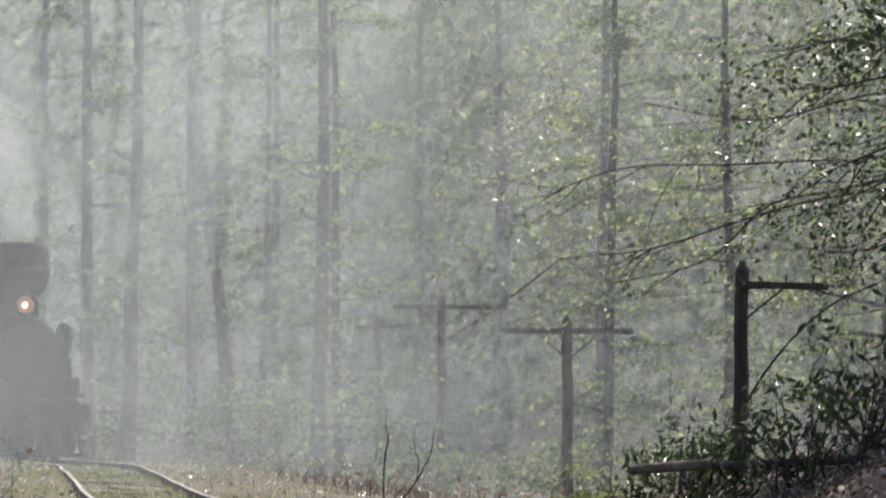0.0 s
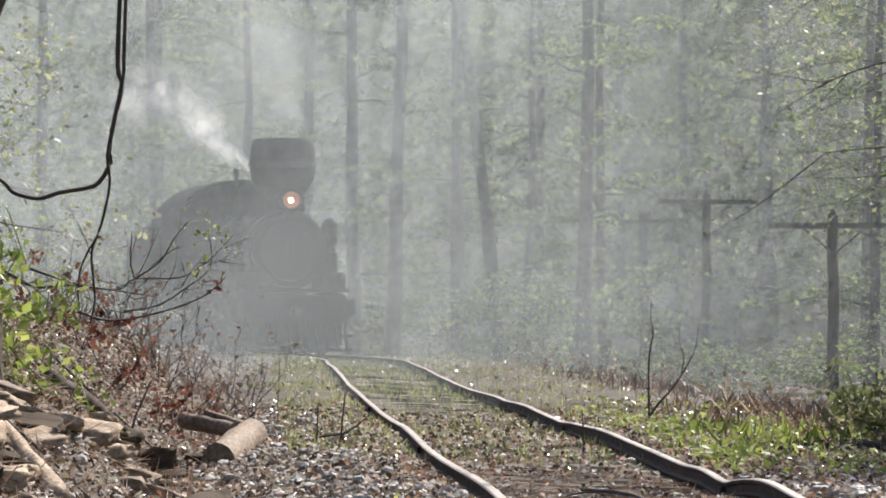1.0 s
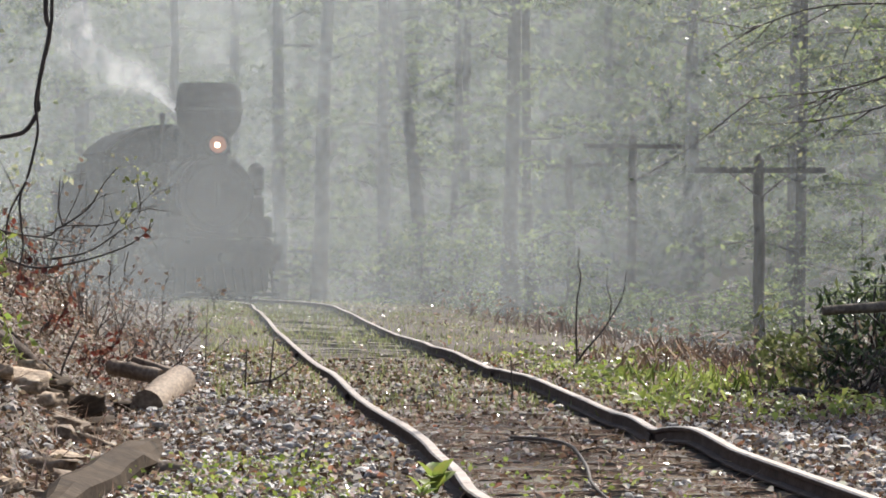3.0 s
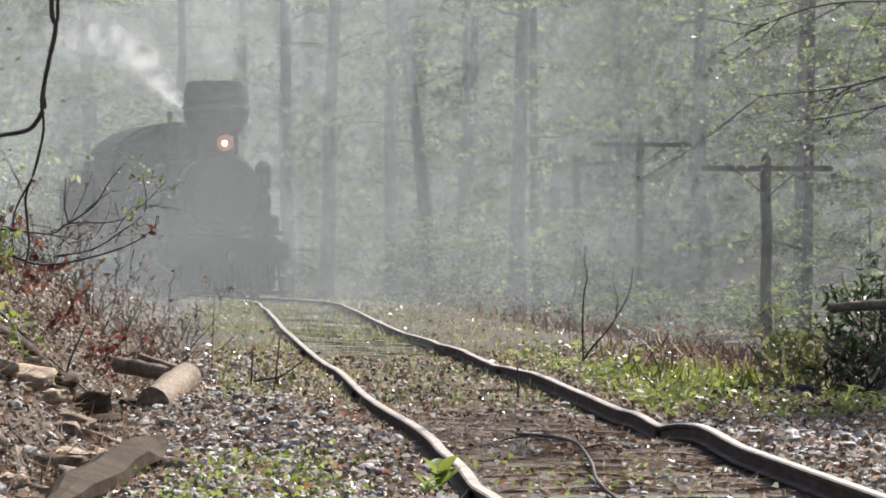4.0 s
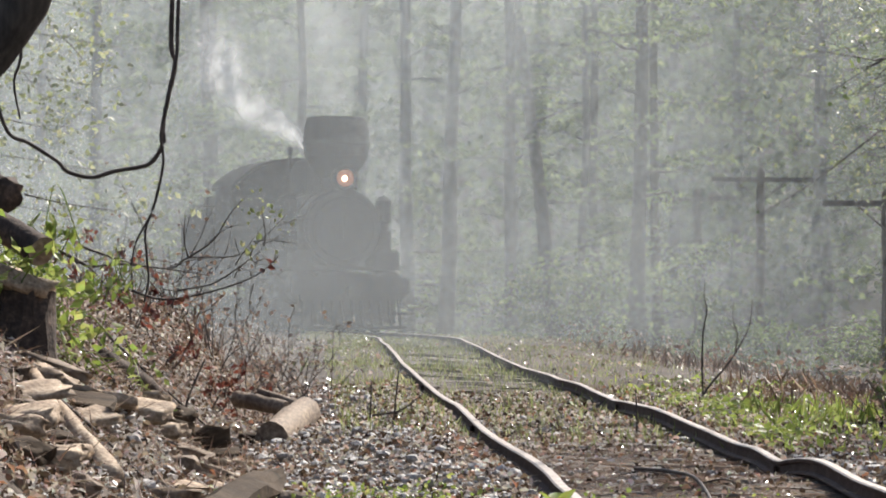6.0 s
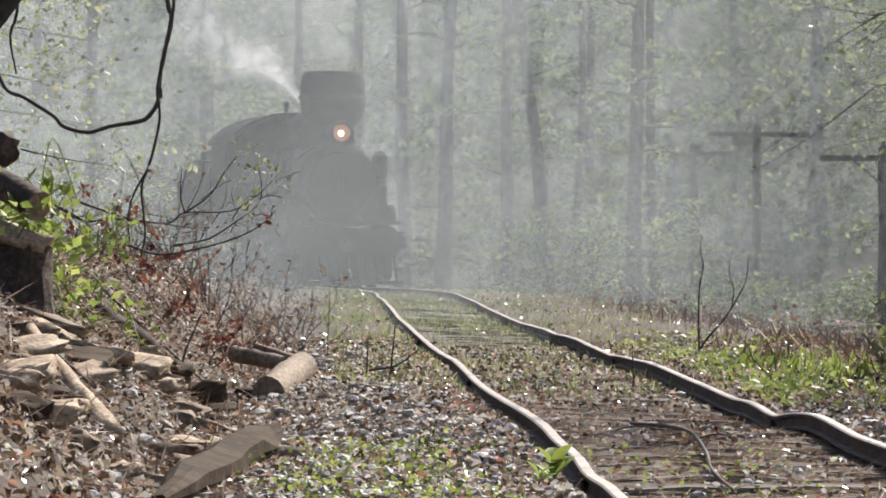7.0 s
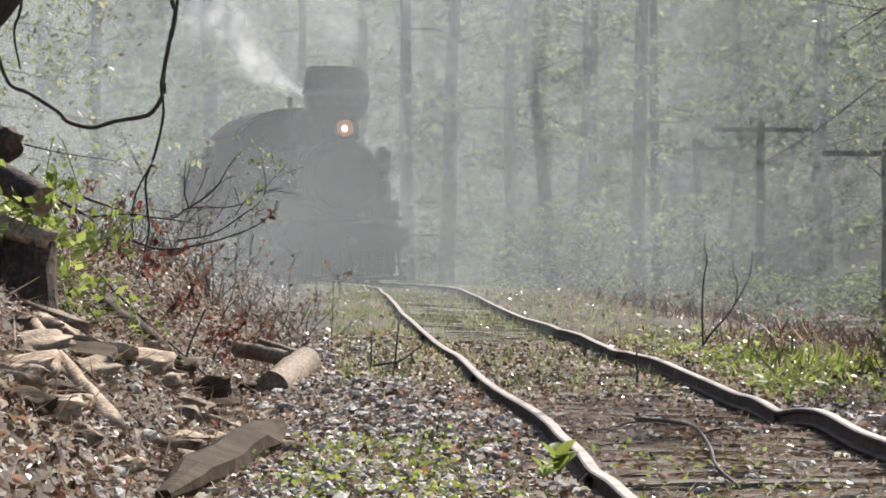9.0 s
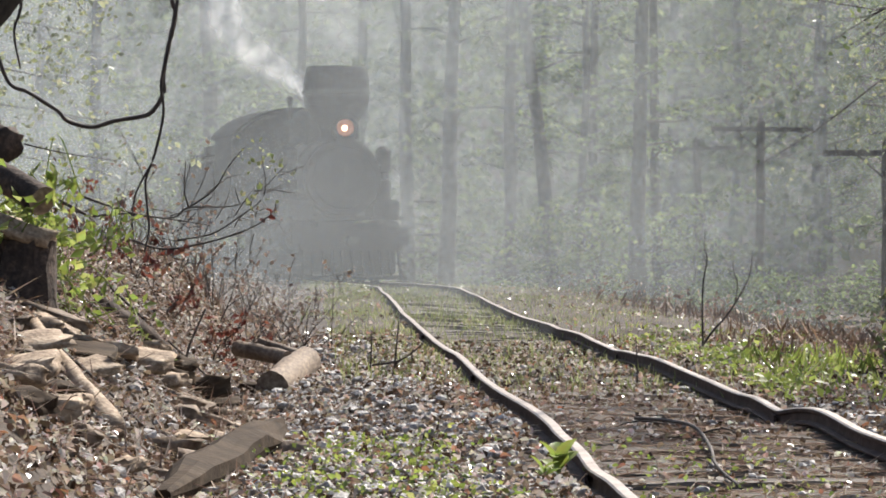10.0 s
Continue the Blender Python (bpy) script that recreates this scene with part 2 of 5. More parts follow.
def leaf_arrays(rng, centres, lo, hi, width=0.3, up=0.0, fold=0.12, direction=None, spread=1.0):
    """Pointed leaves folded along the midrib at the given centres."""
    c = np.asarray(centres, float)
    n = len(c)
    size = rng.uniform(lo, hi, n)[:, None]
    d = rng.normal(size=(n, 3)) * spread
    if direction is not None:
        d += np.asarray(direction)
    d[:, 2] *= 1 - up * 0.85
    d /= np.linalg.norm(d, axis=1)[:, None]
    q = rng.normal(size=(n, 3)) * (1 - up) + np.array([0, 0, 1.0]) * up * 2
    w = np.cross(d, q)
    w /= np.linalg.norm(w, axis=1)[:, None] + 1e-9
    nn = np.cross(w, d)
    v = np.empty((n, 4, 3))
    v[:, 0] = c - d * size * 0.5
    v[:, 2] = c + d * size * 0.5
    v[:, 1] = c + w * size * width + nn * size * fold
    v[:, 3] = c - w * size * width + nn * size * fold
    return v.reshape(-1, 3)


def full_leaf_arrays(rng, centres, lo, hi, width=0.3, up=0.6, curl=0.25):
    """Broader curled leaves of two bent halves."""
    c = np.asarray(centres, float)
    n = len(c)
    size = rng.uniform(lo, hi, n)[:, None]
    d = rng.normal(size=(n, 3))
    d[:, 2] *= 1 - up * 0.8
    d /= np.linalg.norm(d, axis=1)[:, None]
    w = np.cross(d, rng.normal(size=(n, 3)) * (1 - up) + np.array([0, 0, 1.0]) * up * 2)
    w /= np.linalg.norm(w, axis=1)[:, None] + 1e-9
    nn = np.cross(w, d)
    k = curl * rng.uniform(0.1, 1.6, (n, 1))
    ws = width * rng.uniform(0.7, 1.25, (n, 1))
    v = np.empty((n, 6, 3))
    v[:, 0], v[:, 3] = c - d * size * 0.5, c + d * size * 0.5 + nn * size * k * 0.6
    v[:, 1], v[:, 5] = c - d * size * 0.2 + w * size * ws + nn * size * k, c - d * size * 0.2 - w * size * ws + nn * size * k
    v[:, 2], v[:, 4] = c + d * size * 0.25 + w * size * ws * 0.75 + nn * size * k, c + d * size * 0.25 - w * size * ws * 0.75 + nn * size * k * 0.6
    return v.reshape(-1, 3)


def full_leaf_object(name, verts, mat, parent=None):
    i = np.arange(len(verts)).reshape(-1, 6)
    f = np.concatenate([i[:, [0, 1, 2, 3]], i[:, [0, 3, 4, 5]]])
    return solid(name, verts, f.tolist(), mat, parent)


def leaf_object(name, verts, mat, parent=None, label=""):
    n = len(verts) // 4
    me = bpy.data.meshes.new(name)
    me.vertices.add(n * 4)
    me.vertices.foreach_set("co", np.asarray(verts, np.float32).ravel())
    idx = np.arange(n * 4).reshape(n, 4)
    tri = np.concatenate([idx[:, [0, 1, 2]], idx[:, [0, 2, 3]]], 1).reshape(-1)
    me.loops.add(n * 6)
    me.loops.foreach_set("vertex_index", tri.astype(np.int32))
    me.polygons.add(n * 2)
    me.polygons.foreach_set("loop_start", np.arange(0, n * 6, 3, dtype=np.int32))
    me.update(calc_edges=True)
    me.validate()
    me.materials.append(mat)
    ob = new(name, me)
    ob.parent = parent
    if label:
        ob["label"] = label
    return ob


def smoothstep(a, b, x):
    t = np.clip((np.asarray(x, float) - a) / (b - a), 0, 1)
    return t * t * (3 - 2 * t)


# ---- the lie of the land and the line ----
def track_x(y):
    y = np.asarray(y, float)
    t = np.minimum(y, 70.0)
    near = ((2.563e-6 * t - 2.0155e-4) * t - 0.031479) * t + 1.9173
    far = np.maximum(y - 70.0, 0)
    return near - 0.022 * far - 0.0112 * far * far * np.where(far > 30, 0, 1) - np.where(far > 30, 10.08 + 0.694 * (far - 30), 0)


# unevenness of the two rails: metres along, metres up
LEFT_WAVE = ((8, 0), (14.2, 0), (14.9, 0.008), (15.4, -0.001), (15.9, -0.008), (16.2, 0.007), (16.5, 0.024), (17.0, 0.033), (17.6, 0.031), (18.1, 0.036), (18.5, 0.051), (19.5, 0.056), (20.6, 0.049), (22.2, 0.03),
             (23.8, 0.015), (25.5, 0.009), (26.4, 0.014), (27.3, 0.024), (28.5, 0.036), (29.8, 0.042), (32.2, 0.017), (34.7, 0.007), (37, 0.013), (39.2, 0.016), (42.9, 0.029), (47.2, 0.027), (51.4, 0.068), (58.6, 0.08), (66, 0.02), (110, 0))
RIGHT_WAVE = ((8, 0.01), (18.1, 0.013), (18.6, 0.014), (19.1, 0.029), (19.6, 0.045), (20.1, 0.05), (20.7, 0.031), (21.3, -0.005), (21.6, -0.032), (22.0, -0.03), (22.5, -0.012), (23.0, -0.005), (23.7, -0.018), (24.5, -0.014),
              (25.4, -0.003), (26.3, 0.002), (27.5, 0.012), (28.5, 0.022), (29.7, 0.024), (30.9, 0.008), (32.0, -0.001), (33.2, -0.026), (34.1, -0.018), (35.8, -0.007), (37.2, 0.009), (38.8, 0.003), (40.5, -0.016), (42, -0.006),
              (44.6, -0.02), (47, -0.037), (49.7, -0.035), (52.7, -0.026), (56.3, -0.017), (60.7, 0.007), (66.1, 0), (110, 0))


def rail_rise(y, wave):
    return np.interp(y, [w[0] for w in wave], [w[1] for w in wave])


def ground_z(x, y):
    x, y = np.asarray(x, float), np.asarray(y, float)
    d = x - track_x(np.minimum(y, 96))
    bed = -0.098 - 0.026 * (1 - smoothstep(0.66, 0.76, np.abs(d))) + 0.07 * np.exp(-((d + 1.25) / 0.5) ** 2) * smoothstep(0.77, 0.87, -d) + 0.03 * smoothstep(0.8, 1.0, d) - 0.03 * np.cos(x * 3.1 + y * 0.7) * smoothstep(0.9, 1.6, np.abs(d))
    across = np.clip(d / 1.505 + 0.5, 0, 1)
    bed = bed + (rail_rise(y, LEFT_WAVE) * (1 - across) + rail_rise(y, RIGHT_WAVE) * across) * (1 - smoothstep(0.95, 1.5, np.abs(d)))
    lb = np.maximum(-d - 2.38, 0)
    steep = smoothstep(24, 31, y)
    left = ((0.74 + 0.4 * steep) * lb * smoothstep(0, 0.5, lb) - (0.18 + 0.72 * steep) * np.maximum(lb - 1.1 + 0.4 * steep, 0)) * (1 - 0.78 * smoothstep(34, 48, y))
    left = np.minimum(left, 3.0)
    rb = np.maximum(x - 3.55 - 0.12 * np.sin(y), 0)
    right = np.minimum(0.42 * rb * smoothstep(0, 0.6, rb), 1.4) * (1 - smoothstep(28.5, 34, y))
    drop = -np.minimum(0.16 * np.maximum(d - 2.6, 0), 1.25) * smoothstep(29, 36, y) * (1 - smoothstep(120, 150, y))
    hill = 50.0 * smoothstep(135, 330, y)
    lump = 0.05 * np.sin(x * 1.9 + 1.3) * np.sin(y * 0.9 + x * 0.4) * smoothstep(1.5, 3, np.abs(d))
    return bed + left + right + drop + hill + lump


def gz(x, y):
    return float(ground_z(x, y))


def build_ground():
    ys = np.concatenate([np.arange(-30, 8, 4.0), np.arange(8, 40, 0.22), np.arange(40, 110, 1.0), np.arange(110, 420, 8.0), [600, 1200, 2500]])
    xs = np.concatenate([[-2000, -700, -250, -120], np.arange(-70, -8, 3.0), np.arange(-8, -4, 0.4), np.arange(-4, 8, 0.16), np.arange(8, 70, 2.5), [90, 140, 300, 800, 2000]])
    X, Y = np.meshgrid(xs, ys)
    Z = ground_z(X, Y)
    rng = np.random.default_rng(3)
    Z = Z + rng.normal(0, 0.012, Z.shape) * ((Y > 8) & (Y < 45))
    v = np.stack([X, Y, Z], -1).reshape(-1, 3)
    w = len(xs)
    f = [(j * w + i, j * w + i + 1, (j + 1) * w + i + 1, (j + 1) * w + i) for j in range(len(ys) - 1) for i in range(w - 1)]
    tagged(solid("ground", v, f, M_SOIL, smooth=True), "brown forest soil with banks beside a railway", "ground", kind="structure")


build_ground()

RAIL_SECTION = ((-0.045, -0.09), (0.045, -0.09), (0.045, -0.081), (0.011, -0.072), (0.008, -0.031), (0.026, -0.023), (0.028, -0.007), (0.021, 0.0),
                (-0.021, 0.0), (-0.028, -0.007), (-0.026, -0.023), (-0.008, -0.031), (-0.011, -0.072), (-0.045, -0.081))


def rail_line(side, wave):
    """Points of one rail with its dips and kinks."""
    wy = [w[0] for w in wave]
    ys = np.arange(8.0, 104, 0.15)
    dz = np.interp(ys, wy, [w[1] for w in wave])
    dz[1:-1] = np.convolve(dz, np.array([0.25, 0.5, 0.25]), "valid")
    slope = np.gradient(track_x(ys), ys)
    nx, ny = 1 / np.sqrt(1 + slope ** 2), -slope / np.sqrt(1 + slope ** 2)
    return np.stack([track_x(ys) + side * nx, ys + side * ny, dz], 1), np.stack([nx, ny], 1)


def build_track():
    track = tagged(new("railway_track"), "uneven single railway track with rusty rails on weathered sleepers", "railway track")
    n = len(RAIL_SECTION)
    for side, wave, joints in ((-0.7525, LEFT_WAVE, (16.1, 27.0, 38.0, 49.0, 60.0, 71.0, 82.0)), (0.7525, RIGHT_WAVE, (11.0, 22.0, 33.0, 44.0, 55.0, 66.0, 77.0))):
        p, nr = rail_line(side, wave)
        cuts = [0] + [int((j - 8) / 0.15) for j in joints] + [len(p) - 1]
        for a, b in zip(cuts, cuts[1:]):
            v, f, s = [], [], []
            for k in range(a, b + 1):
                gap = 0.006 if k == a else -0.006 if k == b else 0
                for cx, cz in RAIL_SECTION:
                    v.append((p[k, 0] + nr[k, 0] * cx, p[k, 1] + nr[k, 1] * cx + gap, p[k, 2] + cz))
            for k in range(b - a):
                for i in range(n):
                    j = (i + 1) % n
                    f.append((k * n + i, k * n + j, (k + 1) * n + j, (k + 1) * n + i))
                    s.append(1 if i in (6, 7, 8) else 0)
            f += [tuple(range(n)), tuple(range((b - a + 1) * n - 1, (b - a) * n - 1, -1))]
            s += [0, 0]
            solid("rail", v, f, [M_RAIL, M_HEAD], track, "rusty steel rail with a worn top, its glare put into the colour", slots=s)
        for c in cuts[1:-1]:
            if p[c, 1] < 60:
                for sgn in (-1, 1):
                    ob = part("joint_bar", box_bm(-0.006, 0.006, -0.28, 0.28, -0.07, -0.032, 0.003), M_RAIL, track, "bolted rusty joint bar")
                    ob.matrix_basis = pose(p[c, 0] + sgn * 0.016, p[c, 1], p[c, 2], 0, 0, -math.degrees(math.atan2(nr[c, 1], nr[c, 0])))
    rng = random.Random(5)
    ties = []
    for k in range(4):
        bm = box_bm(-1.28, 1.28, -0.115, 0.115, -0.16, 0.0, 0.0)
        bmesh.ops.subdivide_edges(bm, edges=[e for e in bm.edges if abs(e.verts[0].co.x - e.verts[1].co.x) > 1], cuts=9)
        for v in bm.verts:
            v.co += Vector((rng.uniform(-0.03, 0.03) if abs(v.co.x) > 1.2 else 0, rng.uniform(-0.018, 0.018), rng.uniform(-0.02, 0.006)))
        me = bpy.data.meshes.new("sleeper")
        bm.to_mesh(me)
        bm.free()
        me.materials.append(M_TIE)
        ties.append(me)
    y = 9.0
    while y < 100:
        ob = new("sleeper", rng.choice(ties))
        ob.parent = track
        sl = float(track_x(y + 0.5) - track_x(y - 0.5))
        zl, zr = float(rail_rise(y, LEFT_WAVE)), float(rail_rise(y, RIGHT_WAVE))
        ob.matrix_basis = pose(float(track_x(y)) + rng.uniform(-0.06, 0.06), y, -0.098 + 0.5 * (zl + zr) + rng.uniform(-0.016, 0.002), rng.uniform(-2, 2), math.degrees(math.atan((zl - zr) / 1.505)), math.degrees(math.atan(-sl)) + rng.uniform(-2, 2))
        y += 0.56 + rng.uniform(-0.05, 0.05)


build_track()


# ---- the engine ----
def build_locomotive():
    """Facing -y in its own space, wheels on z = 0, smokebox front at y = 0."""
    loco = tagged(new("steam_locomotive"), "black steam locomotive with wide funnel and lit headlamp", "locomotive")
    P = lambda name, bm, mat=M_BLACK, parent=loco, label="", smooth=False: part(name, bm, mat, parent, label, smooth)
    boiler = P("boiler", lathe_bm([(0.78, 0), (0.8, 0.02), (0.8, 1.3), (0.83, 1.32), (0.83, 5.4)], 36, "y", (0, 0, 2.25)), smooth=False)
    for yy in (0.25, 1.3, 2.6, 3.9):
        P("boiler_band", lathe_bm([(0.84, yy - 0.04), (0.85, yy - 0.03), (0.85, yy + 0.03), (0.84, yy + 0.04)], 36, "y", (0, 0, 2.25)), M_BLACK, boiler)
    door = P("smokebox_door", lathe_bm([(0.3, -0.12), (0.5, -0.1), (0.64, -0.05), (0.66, 0.0)], 32, "y", (0, 0, 2.25)), label="round riveted smokebox door")
    P("door_handle", box_bm(-0.03, 0.03, -0.2, -0.1, 2.0, 2.5, 0.01), M_STEEL, door)
    for k in range(16):
        a = 2 * math.pi * k / 16
        P("bolt", lathe_bm([(0.025, -0.03), (0.025, 0.01)], 8, "y", (0.72 * math.cos(a), 0, 2.25 + 0.72 * math.sin(a))), M_STEEL, boiler)
    funnel = P("funnel", lathe_bm([(0.36, 2.95), (0.32, 3.1), (0.34, 3.32), (0.5, 3.5), (0.67, 3.78), (0.71, 4.08), (0.68, 4.4), (0.64, 4.56), (0.6, 4.62), (0.54, 4.62), (0.48, 4.3)], 32, "z", (0, 0.75, 0)), label="wide spark-arresting funnel")
    P("funnel_band", lathe_bm([(0.7, 4.02), (0.73, 4.03), (0.73, 4.1), (0.7, 4.11)], 32, "z", (0, 0.75, 0)), M_STEEL, funnel)
    lamp = P("headlamp", lathe_bm([(0.12, 0.42), (0.25, 0.35), (0.25, 0.0), (0.28, -0.02), (0.28, -0.06), (0.23, -0.06), (0.2, 0.02)], 24, "y", (0, -0.12, 3.3)), label="round electric headlamp")
    P("reflector", lathe_bm([(0.18, -0.03), (0.18, 0.0)], 24, "y", (0, -0.14, 3.3)), M_REFL, lamp, "warm glowing lamp reflector")
    P("bulb", lathe_bm([(0.02, -0.13), (0.05, -0.1), (0.06, -0.05), (0.05, 0.0)], 16, "y", (-0.02, -0.14, 3.29)), M_GLASS, lamp, "bright lamp bulb")
    P("lamp_bracket", box_bm(-0.2, 0.2, -0.1, 0.5, 2.98, 3.06, 0.01))
    dome = [(0.42, 2.95), (0.36, 3.1), (0.36, 3.5), (0.3, 3.66), (0.16, 3.76), (0.02, 3.78)]
    P("sand_dome", lathe_bm(dome, 24, "z", (0, 2.1, 0)), smooth=True)
    P("steam_dome", lathe_bm([(r * 1.12, h + 0.04) for r, h in dome], 24, "z", (0, 3.7, 0)), smooth=True)
    P("whistle", lathe_bm([(0.04, 3.6), (0.04, 3.95), (0.06, 3.95), (0.06, 4.1), (0.02, 4.12)], 10, "z", (-0.3, 4.3, 0)), M_STEEL)
    P("frame", box_bm(-0.62, 0.62, -0.3, 8.0, 0.75, 1.3))
    P("ash_pan", box_bm(-1.0, 1.0, -0.55, 7.9, 0.22, 0.76, 0.03))
    P("buffer_beam", box_bm(-1.25, 1.25, -0.75, -0.5, 0.85, 1.22, 0.03))
    P("footplate", box_bm(-1.2, 1.2, -0.5, 5.6, 1.36, 1.44))
    P("coupler", box_bm(-0.12, 0.12, -1.05, -0.7, 0.82, 1.02, 0.03), M_STEEL)
    pilot = P("pilot", box_bm(-1.1, 1.1, -0.8, -0.6, 0.72, 0.88, 0.02))
    for k in range(11):
        x = -1.05 + 0.21 * k
        v, f = tube([(x * 0.95, -0.7, 0.8), (x, -1.15 + 0.35 * abs(x), 0.16)], [0.035, 0.035], 6)
        solid("pilot_bar", v, f, M_BLACK, pilot)
    P("pilot_foot", box_bm(-1.12, 1.12, -1.05, -0.8, 0.12, 0.2, 0.02), M_BLACK, pilot)
    for s in (-1, 1):
        cyl = P("cylinder", lathe_bm([(0.3, -0.1), (0.36, -0.06), (0.36, 0.95), (0.3, 1.0)], 24, "y", (s * 0.93, 0, 1.02)), label="steam cylinder")
        P("valve_chest", box_bm(s * 0.93 - 0.28, s * 0.93 + 0.28, 0.0, 0.9, 1.36, 1.78, 0.04), M_BLACK, cyl)
        P("side_step", box_bm(s * 1.0 - 0.22, s * 1.0 + 0.22, -0.6, -0.35, 0.42, 0.48, 0.01))
        v, f = tube([(s * 0.86, 0.1, 2.5), (s * 0.9, 2.5, 2.55), (s * 0.9, 5.4, 2.55)], [0.025] * 3, 6)
        solid("handrail", v, f, M_STEEL, loco)
        for yw in (1.9, 3.2, 4.5):
            wheel = P("driving_wheel", lathe_bm([(0.5, -0.07), (0.56, -0.06), (0.56, 0.05), (0.6, 0.07), (0.2, 0.07)], 28, "x", (s * 0.75, yw, 0.58)), M_STEEL)
            for k in range(8):
                a = math.pi * k / 8
                v, f = tube([(s * 0.76, yw - 0.5 * math.cos(a), 0.58 - 0.5 * math.sin(a)), (s * 0.76, yw + 0.5 * math.cos(a), 0.58 + 0.5 * math.sin(a))], [0.03, 0.03], 5)
                if k < 4:
                    solid("spoke", v, f, M_STEEL, wheel)
        P("leading_wheel", lathe_bm([(0.3, -0.06), (0.36, -0.05), (0.36, 0.05), (0.39, 0.07), (0.1, 0.07)], 24, "x", (s * 0.75, 0.45, 0.38)), M_STEEL)
        v, f = tube([(s * 0.98, 0.9, 1.0), (s * 0.98, 4.5, 0.6)], [0.05, 0.05], 8)
        solid("connecting_rod", v, f, M_STEEL, loco)
        P("air_pump" if s > 0 else "air_reservoir", lathe_bm([(0.1, 1.72), (0.17, 1.76), (0.17, 2.2), (0.12, 2.24), (0.12, 2.36), (0.17, 2.4), (0.17, 2.84), (0.08, 2.94)], 18, "z", (s * 1.02, 0.75, 0)))
    cab = P("cab", box_bm(-1.42, 1.42, 5.4, 7.5, 1.2, 3.3, 0.03))
    bm = bmesh.new()
    rows = []
    for yy in (5.1, 7.9):
        rows.append([bm.verts.new((1.58 * math.sin(a), yy, 3.28 + 0.62 * (math.cos(a) - math.cos(1.15)) / (1 - math.cos(1.15)))) for a in np.linspace(-1.15, 1.15, 15)] +
                    [bm.verts.new((1.54 * math.sin(a), yy, 3.2 + 0.62 * (math.cos(a) - math.cos(1.15)) / (1 - math.cos(1.15)))) for a in np.linspace(1.15, -1.15, 15)])
    for i in range(30):
        bm.faces.new((rows[0][i], rows[0][(i + 1) % 30], rows[1][(i + 1) % 30], rows[1][i]))
    bm.faces.new(rows[0])
    bm.faces.new(rows[1])
    bmesh.ops.recalc_face_normals(bm, faces=bm.faces[:])
    P("cab_roof", bm, M_BLACK, cab, "arched cab roof")
    bm = bmesh.new()
    arch = [(1.38 * math.sin(a), 3.2 + 0.62 * (math.cos(a) - math.cos(1.15)) / (1 - math.cos(1.15))) for a in np.linspace(-1.1, 1.1, 13)]
    ends = [[bm.verts.new((x, yy, z)) for x, z in [(-1.38, 3.1)] + arch + [(1.38, 3.1)]] for yy in (5.42, 7.48)]
    for i in range(15):
        bm.faces.new((ends[0][i], ends[0][(i + 1) % 15], ends[1][(i + 1) % 15], ends[1][i]))
    bm.faces.new(ends[0])
    bm.faces.new(ends[1])
    bmesh.ops.recalc_face_normals(bm, faces=bm.faces[:])
    P("cab_gable", bm, M_BLACK, cab)
    for s in (-1, 1):
        P("cab_window", box_bm(s * 1.05 - 0.25, s * 1.05 + 0.25, 5.375, 5.4, 2.35, 3.05, 0.01), M_STEEL, cab)
    tender = P("tender", box_bm(-1.35, 1.35, 8.0, 12.6, 1.0, 2.75, 0.05))
    P("coal", box_bm(-1.2, 1.2, 8.3, 11.5, 2.7, 3.15, 0.2), M_STEEL, tender)
    for s in (-1, 1):
        for yw in (8.8, 9.9, 11.0, 12.0):
            P("tender_wheel", lathe_bm([(0.36, -0.05), (0.4, -0.04), (0.4, 0.06), (0.1, 0.06)], 20, "x", (s * 0.75, yw, 0.4)), M_STEEL, tender)
    loco.matrix_basis = pose(-2.09, 80.6, -0.05, 0, 0, 13.5)
    return loco


build_locomotive()


# ---- telegraph poles ----
def telegraph_pole(x, y, top, arm_z, half_left, half_right, r, label, tilt=0.0):
    base = gz(x, y) - 0.4
    pole = tagged(new("telegraph_pole"), label, "utility pole", "telegraph poles along the line")
    pole.matrix_basis = pose(x, y, base, 0, tilt, 0)
    h, a = top - base, arm_z - base
    pts = [(0.02 * math.sin(k * 1.7), 0, h * k / 8) for k in range(8)] + [(0, 0, h - 0.16), (0, 0, h)]
    rad = [r * (1.06 - 0.02 * k) for k in range(8)] + [r * 0.9, r * 0.12]
    v, f = tube(pts, rad, 12, 0.05, random.Random(int(y)))
    solid("post", v, f, M_POLE, pole)
    arm = part("crossarm", box_bm(-half_left, half_right, -r - 0.1, -r + 0.01, a - 0.07, a + 0.06, 0.012), M_POLE, pole, "weathered wooden crossarm")
    for s, hl in ((-1, half_left), (1, half_right)):
        if hl > 0.5:
            v, f = tube([(s * 0.04, -r - 0.02, a - 0.62), (s * 0.7, -r - 0.08, a - 0.06)], [0.02, 0.02], 6)
            solid("brace", v, f, M_POLE, pole)
            for k in (0.5, 0.82) if hl < 1.45 or s > 0 else (0.4, 0.8):
                v, f = tube([(s * hl * k, -r - 0.05, a + 0.05), (s * hl * k, -r - 0.05, a + 0.2)], [0.018, 0.014], 6)
                solid("insulator_pin", v, f, M_POLE, arm)


